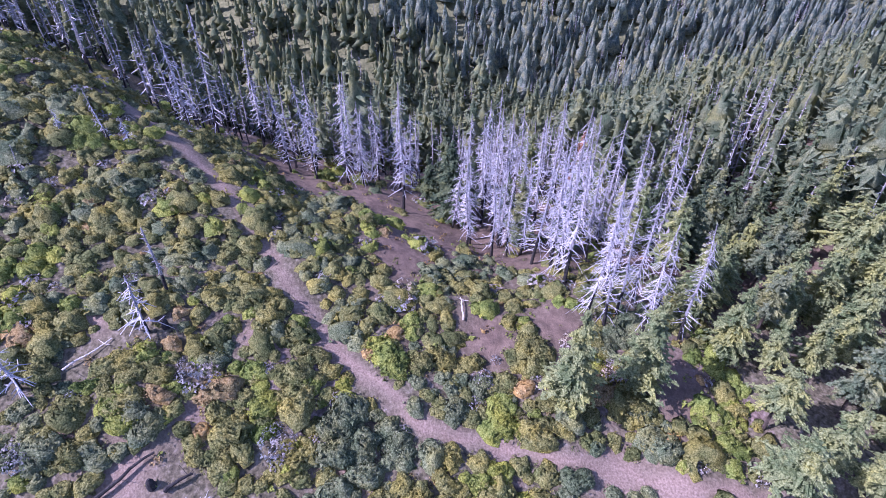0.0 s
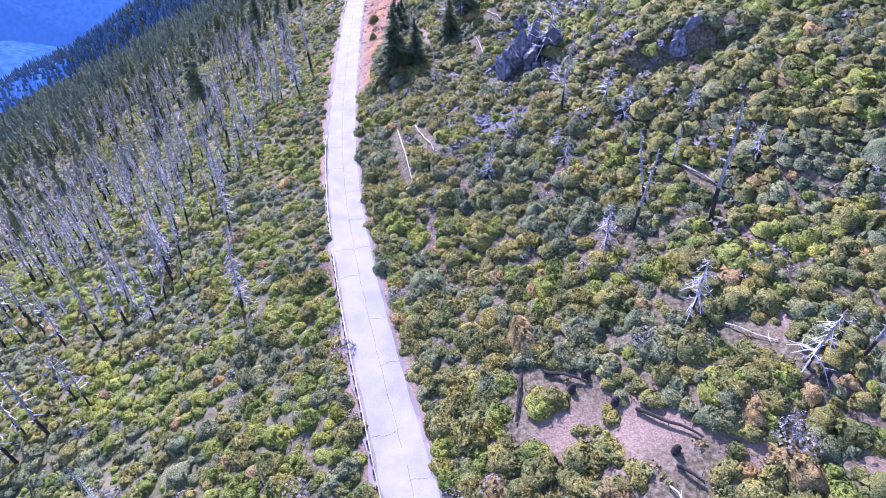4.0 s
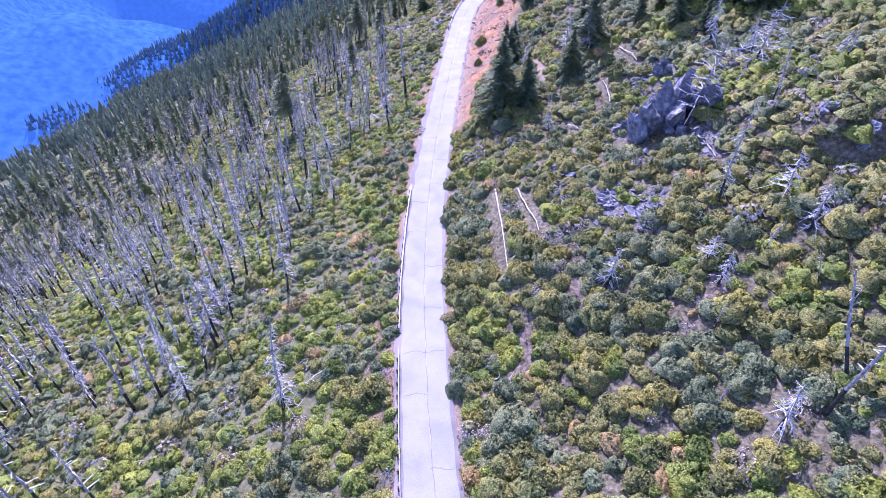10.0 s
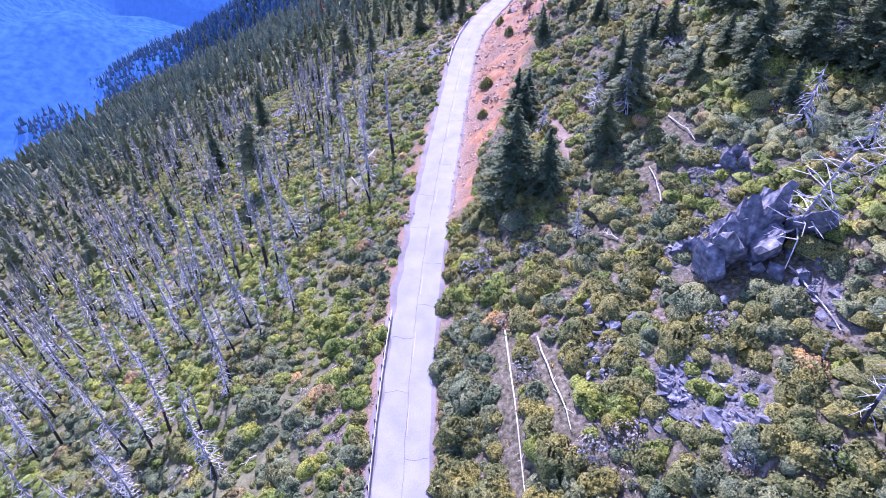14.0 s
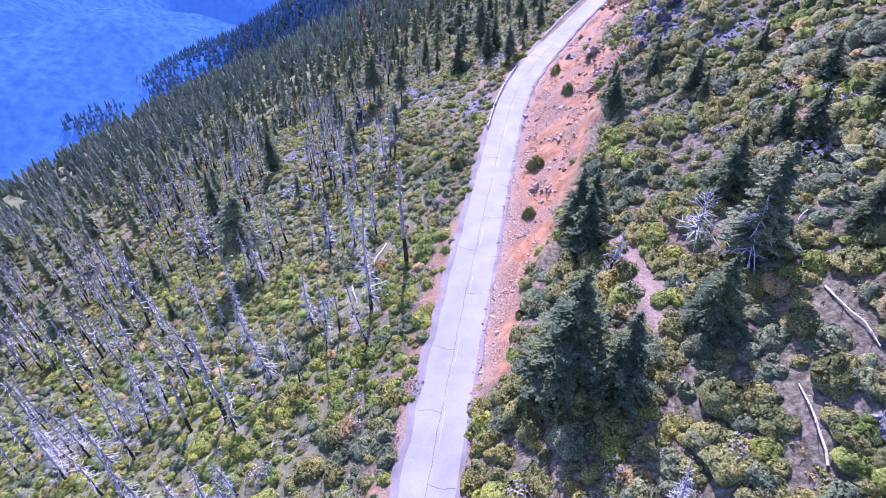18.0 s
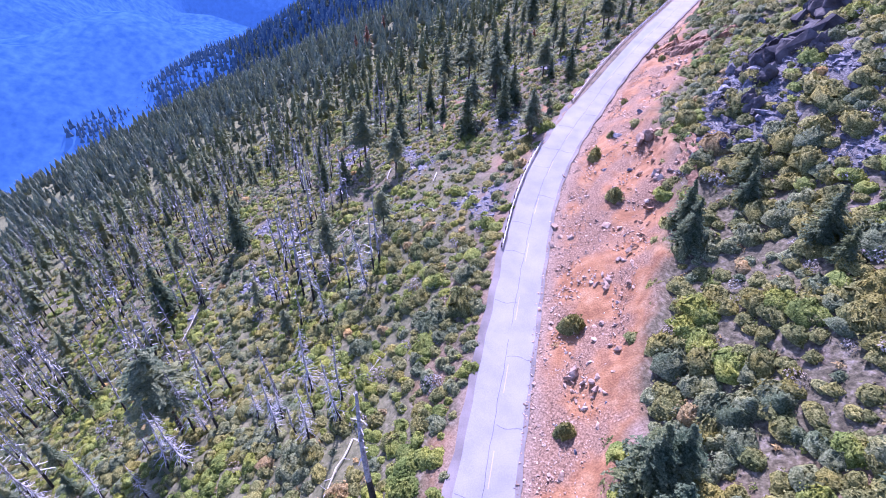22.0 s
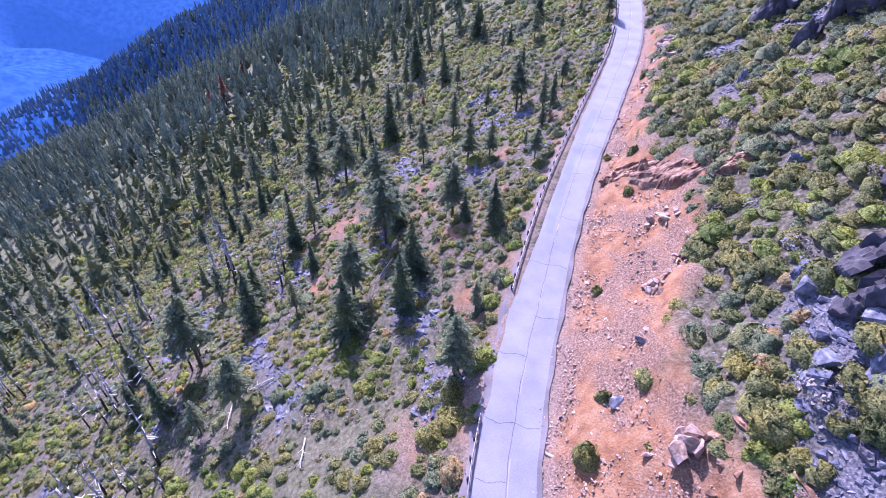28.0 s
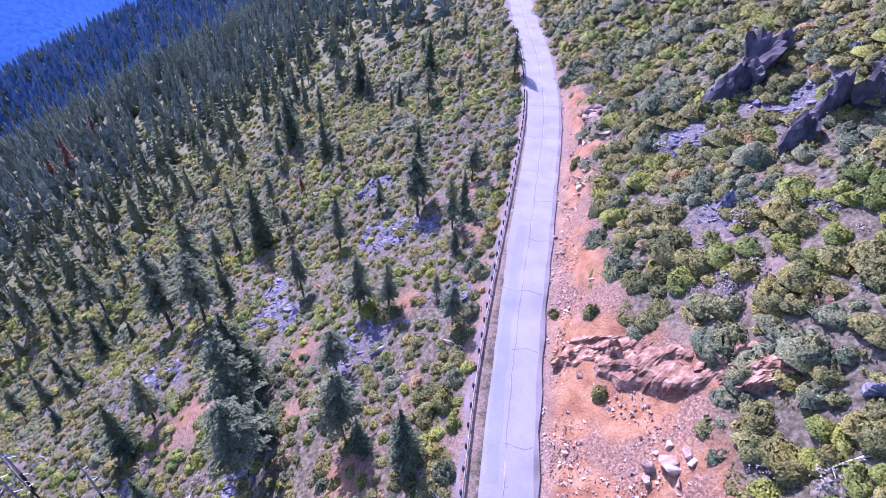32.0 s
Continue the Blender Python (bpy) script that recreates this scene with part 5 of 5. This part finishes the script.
def boulder(x, y, s, mat, label, sink=0.3, tilt=0.3):
    ob = new("boulder", ROCK_MESH[id(mat)][rng.randint(7)])
    ob.matrix_basis = Matrix.Translation((x, y, float(height(x, y)) + s * (0.5 - sink) * 0.7)) @ Euler((rng.normal(0, tilt), rng.normal(0, tilt), rng.uniform(0, 6.28))).to_matrix().to_4x4() @ Matrix.Diagonal((s, s * rng.uniform(0.7, 1.0), s * rng.uniform(0.7, 1.0), 1))
    tagged(ob, label, "boulder", "boulders on the slope")


def outcrop(x, y, blocks, spread, size, mat, label, seed):
    """A crag of many fitted blocks."""
    r = np.random.RandomState(seed)
    ob = thing("rock_outcrop", x, y, label, "rock outcrop", "rock outcrops")
    z0 = float(height(x, y))
    stand = 0.55 if mat is PALE_ROCK else 1.0
    for k in range(blocks):
        a, q = r.uniform(0, 6.28), spread * math.sqrt(r.uniform(0, 1))
        bx, by = q * math.cos(a), q * math.sin(a) * 0.75
        s = size * r.uniform(0.55, 1.2) * (1.25 - 0.65 * q / spread)
        b = part("block", ROCK_MESH[id(mat)][r.randint(7)], ob)
        b.matrix_basis = Matrix.Translation((bx, by, float(height(x + bx, y + by)) - z0 + s * 0.45 * r.uniform(0.4, 1.5))) @ Euler((r.normal(0.25, 0.3) * stand, r.normal(-0.3, 0.3) * stand, r.uniform(0, 6.28))).to_matrix().to_4x4() @ Matrix.Diagonal((s, s * r.uniform(0.55, 0.9), s * r.uniform(1.0, 1.9) * stand, 1))


CRAG_MESH = {id(m): [mesh_of("slab", *crag_shape(440 + k), m) for k in range(5)] for m in (ROCK, DARK_ROCK, RUST_ROCK)}


def crag(label, mat, slabs, seed):
    """Bedrock that stands out of the slope in a few great slabs."""
    r = np.random.RandomState(seed)
    x, y = slabs[0][:2]
    z0 = float(height(x, y))
    ob = thing("rock_crag", x, y, label, "crag", "rock crags")
    for a, b, wide, deep, high in slabs:
        for k in range(4 if high > 1.5 else 2):
            p = part("slab", CRAG_MESH[id(mat)][r.randint(5)], ob)
            e, g, s = a + r.normal(0, 0.45) * wide, b + r.normal(0, 0.3) * deep, r.uniform(0.5, 1.0)
            p.matrix_basis = Matrix.Translation((e - x, g - y, float(height(e, g)) - z0 + high * 0.3 * s)) @ Euler((r.normal(0.1, 0.2), r.normal(-0.3, 0.2), r.normal(0.4, 0.4))).to_matrix().to_4x4() @ Matrix.Diagonal((wide * 0.62, deep * 0.75, high * s * 1.1, 1))


crag("massive blue-grey bedrock crag under a sprawling dead tree", ROCK, [(38.6, 104.2, 4.0, 3.4, 5.4), (41.8, 105.2, 3.8, 3.2, 6.2), (44.2, 108.0, 3.6, 3.0, 6.3), (36.6, 108.3, 2.0, 1.5, 1.6), (46.3, 109, 1.8, 1.6, 2.2)], 31)
crag("low blue-grey slabs above the crag in scrub", ROCK, [(44.3, 120.6, 2.4, 1.4, 1.5), (47, 118.5, 1.6, 1.2, 1.2), (53.7, 114, 2.0, 1.3, 1.2)], 32)
crag("blue-grey slabs breaking through dense scrub", ROCK, [(61, 82.5, 3.0, 1.6, 1.7), (57, 83, 2.1, 1.4, 1.3), (54.2, 88.6, 1.9, 1.3, 1.3)], 40)
crag("pale flat-topped boulder slab on the hillside", ROCK, [(48.2, 223.1, 2.4, 1.5, 1.3)], 33)
crag("dark jagged crag beside talus on the hillside", DARK_ROCK, [(49.2, 217.6, 2.2, 1.9, 2.0), (47.7, 212.5, 2.0, 1.8, 1.9), (52, 221, 2.5, 2.0, 2.7), (46, 208.5, 1.8, 1.6, 1.6), (54, 211.7, 2.2, 1.8, 2.2)], 34)
crag("dark split crag low in the talus", DARK_ROCK, [(42, 203.8, 1.6, 1.3, 1.2), (41.5, 200.5, 1.5, 1.2, 1.2), (38, 200.5, 1.2, 1.0, 0.9), (44, 206, 1.3, 1.1, 1.0)], 35)
crag("purple-brown crag standing high above the road", DARK_ROCK, [(81, 279, 4.0, 2.6, 4.0), (84, 280, 3.0, 2.4, 4.6), (78, 278.5, 2.2, 1.6, 1.8)], 36)
crag("purple-brown twin crag above dark talus", DARK_ROCK, [(77.5, 264.8, 2.8, 2.0, 3.2), (82, 262, 3.0, 2.4, 3.4), (84.5, 265, 2.2, 2.0, 2.4)], 37)
crag("grey boulder heap in green scrub", ROCK, [(66.1, 262.1, 1.5, 1.1, 1.4), (58.3, 239.5, 1.4, 1.0, 1.2), (67.5, 264, 1.2, 0.9, 0.8)], 38)
outcrop(53.8, 218.6, 22, 5, 2.0, DARK_ROCK, "dark jagged crag on the hillside", 4)
outcrop(61, 225, 18, 5, 2.6, DARK_ROCK, "dark jagged crag high on the hillside", 5)
outcrop(44.3, 213.2, 18, 5, 1.2, ROCK, "heap of grey angular talus blocks", 6)
outcrop(33.2, 213.0, 9, 2.0, 1.6, PALE_ROCK, "overhanging pale rock block in the orange cutting", 10)
outcrop(46.6, 243.3, 9, 2.2, 0.9, PALE_ROCK, "cluster of pale broken blocks in the cutting", 11)
outcrop(34.5, 200.5, 10, 2.5, 1.0, PALE_ROCK, "broken ochre ledge at the head of the cutting", 12)
outcrop(75, 301, 12, 3.0, 1.3, PALE_ROCK, "pinkish broken rock face beside the road", 13)
outcrop(64.5, 283.5, 10, 2.5, 0.9, PALE_ROCK, "shattered grey-pink rock above the road", 14)
outcrop(25, 97, 14, 6, 0.9, ROCK, "scattered blue-grey rocks on the scrubby slope", 15)
outcrop(44, 100, 12, 5, 0.9, ROCK, "blue-grey rubble below the crag", 16)


def ledge(ax, ay, bx, by, high, n, size, mat, label, seed):
    """A broken rock face along a line, blocks in courses."""
    r = np.random.RandomState(seed)
    ob = thing("rock_ledge", ax, ay, label, "rock ledge", "ledges of the cutting")
    z0 = float(height(ax, ay))
    for k in range(n):
        u = (k + r.uniform()) / n
        x, y = ax + (bx - ax) * u + r.normal(0, 0.4 + 0.5 / high), ay + (by - ay) * u + r.normal(0, 0.4 + 0.5 / high)
        s = size * r.uniform(0.5, 1.2)
        b = part("block", ROCK_MESH[id(mat)][r.randint(7)], ob)
        b.matrix_basis = Matrix.Translation((x - ax, y - ay, float(height(x, y)) - z0 + high * r.uniform(-0.1, 0.9) * math.sin(3.1 * min(max(u, 0.1), 0.9)))) @ Euler((r.normal(0, 0.35), r.normal(0, 0.35), r.uniform(0, 6.28))).to_matrix().to_4x4() @ Matrix.Diagonal((s * 1.3, s * 0.9, s * r.uniform(0.5, 0.9), 1))


def rock_face(foot, top, label, seed):
    """A broken face between two lines on the slope, with cracks and steps."""
    n, m = 85, 18
    u, v = np.meshgrid(np.linspace(0, 1, n), np.linspace(0, 1, m))
    at = lambda line, k: np.interp(u, np.linspace(0, 1, len(line)), [p[k] for p in line])
    fx, fy, tx, ty = at(foot, 0), at(foot, 1), at(top, 0), at(top, 1)
    x, y = fx + (tx - fx) * v, fy + (ty - fy) * v
    ln = np.hypot(tx - fx, ty - fy) + 0.1
    zf, zt = height(fx, fy), height(tx, ty)
    z = zf + (zt - zf) * v ** 0.55 + 0.3
    r = np.random.RandomState(seed)
    out = 0.5 * waves(u * 20, v * 5, 7, seed) + 0.4 * waves(u * 20, v * 5, 2.0, seed + 1) + r.normal(0, 0.07, u.shape)
    x, y, z = x + (fx - tx) / ln * out, y + (fy - ty) / ln * out, z + 0.35 * out
    rim = (u == 0) | (u == 1) | (v == 0) | (v == 1)
    z = np.where(rim, z - 1.0, z)
    ob = thing("cliff", foot[0][0], foot[0][1], label, "cliff", "ledges of the cutting")
    g = np.arange(n * m).reshape(m, n)
    quads = np.stack([g[:-1, :-1], g[:-1, 1:], g[1:, 1:], g[1:, :-1]], -1).reshape(-1, 4)
    tri = np.concatenate([quads[:, :3], quads[:, [0, 2, 3]]])
    verts = np.stack([x - foot[0][0], y - foot[0][1], z - float(height(*foot[0]))], -1).reshape(-1, 3)
    for k in range(6):
        some = tri[(tri[:, 0] % n) * 6 // n == k]
        used, new_index = np.unique(some, return_inverse=True)
        part("bedrock", mesh_of("bedrock", verts[used], new_index.reshape(-1, 3), RUST_ROCK), ob)


rock_face([(45.2, 258.8), (48.1, 251.6), (52.0, 246.4), (55.2, 243.0)], [(48.0, 260.5), (51.5, 255.8), (55.7, 253), (56.8, 247.4), (56.4, 243.2)], "rusty broken rock face at the head of orange clay", 21)
rock_face([(28.5, 184), (31.5, 190), (34.5, 197), (36.5, 206), (35.5, 213)], [(30.5, 184.5), (33.7, 189.5), (37.3, 197), (39.3, 206), (38, 213.5)], "crumbling rusty ledge above the orange cutting", 22)
crag("rusty slabs jutting from the rock face", RUST_ROCK, [(48.8, 255.5, 1.5, 1.2, 1.4), (51.3, 252, 1.6, 1.2, 1.3), (53.6, 249.4, 1.5, 1.2, 1.4), (55.6, 247.4, 1.4, 1.1, 1.5), (47, 258.3, 1.3, 1.0, 1.0), (50, 253.6, 1.2, 1.0, 1.0)], 39)
ledge(46.5, 257.5, 55.5, 246.5, 0.8, 34, 0.6, RUST_ROCK, "broken rusty blocks along the rock face", 20)
ledge(58, 253, 62, 246, 1.0, 12, 0.5, RUST_ROCK, "crumbling ochre ledge beside scrub", 22)
ledge(29, 189, 34, 201, 1.2, 22, 0.45, RUST_ROCK, "crumbling ochre ledge above the cutting", 23)
ledge(33, 201, 36, 212, 1.2, 20, 0.5, RUST_ROCK, "broken rusty ledge above the cutting", 24)
ledge(18, 170, 26, 172.5, 0.5, 26, 0.5, PALE_ROCK, "low band of broken stone across the cutting", 25)
ledge(22, 184, 27, 185, 0.4, 18, 0.45, PALE_ROCK, "low band of broken stone in the scree", 26)
ledge(40, 231, 47, 237, 0.8, 30, 0.6, PALE_ROCK, "row of pale broken blocks in the scree", 27)
ledge(62.5, 282, 78.5, 306, 1.4, 70, 0.75, PALE_ROCK, "pinkish shattered rock bank beside the road", 28)
for a, b, s, m in ((19.7, 200.0, 0.8, PALE_ROCK), (18.9, 195.9, 0.8, PALE_ROCK), (36.2, 225.5, 0.8, ROCK), (48.7, 222.4, 2.2, ROCK), (48.5, 215.4, 1.6, ROCK), (31.6, 219.8, 0.9, ROCK), (41.2, 232.9, 0.9, PALE_ROCK), (42.2, 231.4, 0.8, PALE_ROCK), (35.2, 248.6, 0.28, DARK_ROCK)):
    boulder(a, b, s, m, "large pale boulder fallen beside the road" if m is PALE_ROCK else "grey angular boulder on the slope")
# pale rocks that show through the scrub
r = np.random.RandomState(72)
for a, b, p, q, n in ((28, 91, 4.5, 3.5, 16), (33, 86.5, 3, 2.5, 9), (23.6, 101, 2.5, 3, 8), (36, 97, 3, 4, 9), (54, 112, 4, 2, 8), (60, 108, 3, 2, 6)):
    for k in range(n):
        boulder(a + r.normal(0, 0.6) * p, b + r.normal(0, 0.6) * q, r.uniform(0.35, 1.0), ROCK, "pale blue-grey rock showing through the scrub")
# single stones on the cutting, then rubble as a mass
x, y, r = sown(700, 8, 75, 135, 318, 62)
d, w = side(x, y), scree_width(y)
ok = (d > 3.4) & (d < w + 1)
for a, b in list(zip(x[ok], y[ok]))[:130]:
    boulder(a, b, r.gamma(2.2, 0.1) + 0.12, PALE_ROCK if r.uniform() < 0.75 else ROCK, "loose stone on the orange cutting")
x, y, r = sown(220000, 6, 80, 135, 320, 63)
d, w = side(x, y), scree_width(y)
ok = (d > 2.6) & (d < w + 0.6) & (r.uniform(0, 1, len(x)) < np.interp(d, [2.6, 3.3, 5.5, 9, 18], [0.10, 1, 0.8, 0.5, 0.4]) * (0.5 + 0.5 * step(-0.6, 0.5, waves(x, y, 8, 64))))
x, y = x[ok][:15000], y[ok][:15000]
s = r.gamma(1.4, 0.05, len(x)) + 0.05
lift = np.where(side(x, y) < 3.2, 0.11, 0.02)
tagged(new("rubble", mesh_of("rubble", *strewn(SMALL, x, y, height(x, y) + lift, s, 65, s * 0.8), PALE_ROCK)), "loose ochre and pink rubble on the cutting", "rubble", kind="stuff")
x, y, r = sown(220000, -70, 98, 60, 330, 66)
_, _, t, _ = soil_kinds(x, y)
ok = (r.uniform(0, 1, len(x)) < t * 0.9) & (np.abs(side(x, y)) > 4.5)
x, y = x[ok][:9000], y[ok][:9000]
s = r.gamma(1.7, 0.16, len(x)) + 0.08
tagged(new("talus", mesh_of("talus", *strewn(SMALL, x, y, height(x, y), s, 67, s * 0.8), ROCK)), "grey angular talus stones strewn over the slope", "talus", kind="stuff")
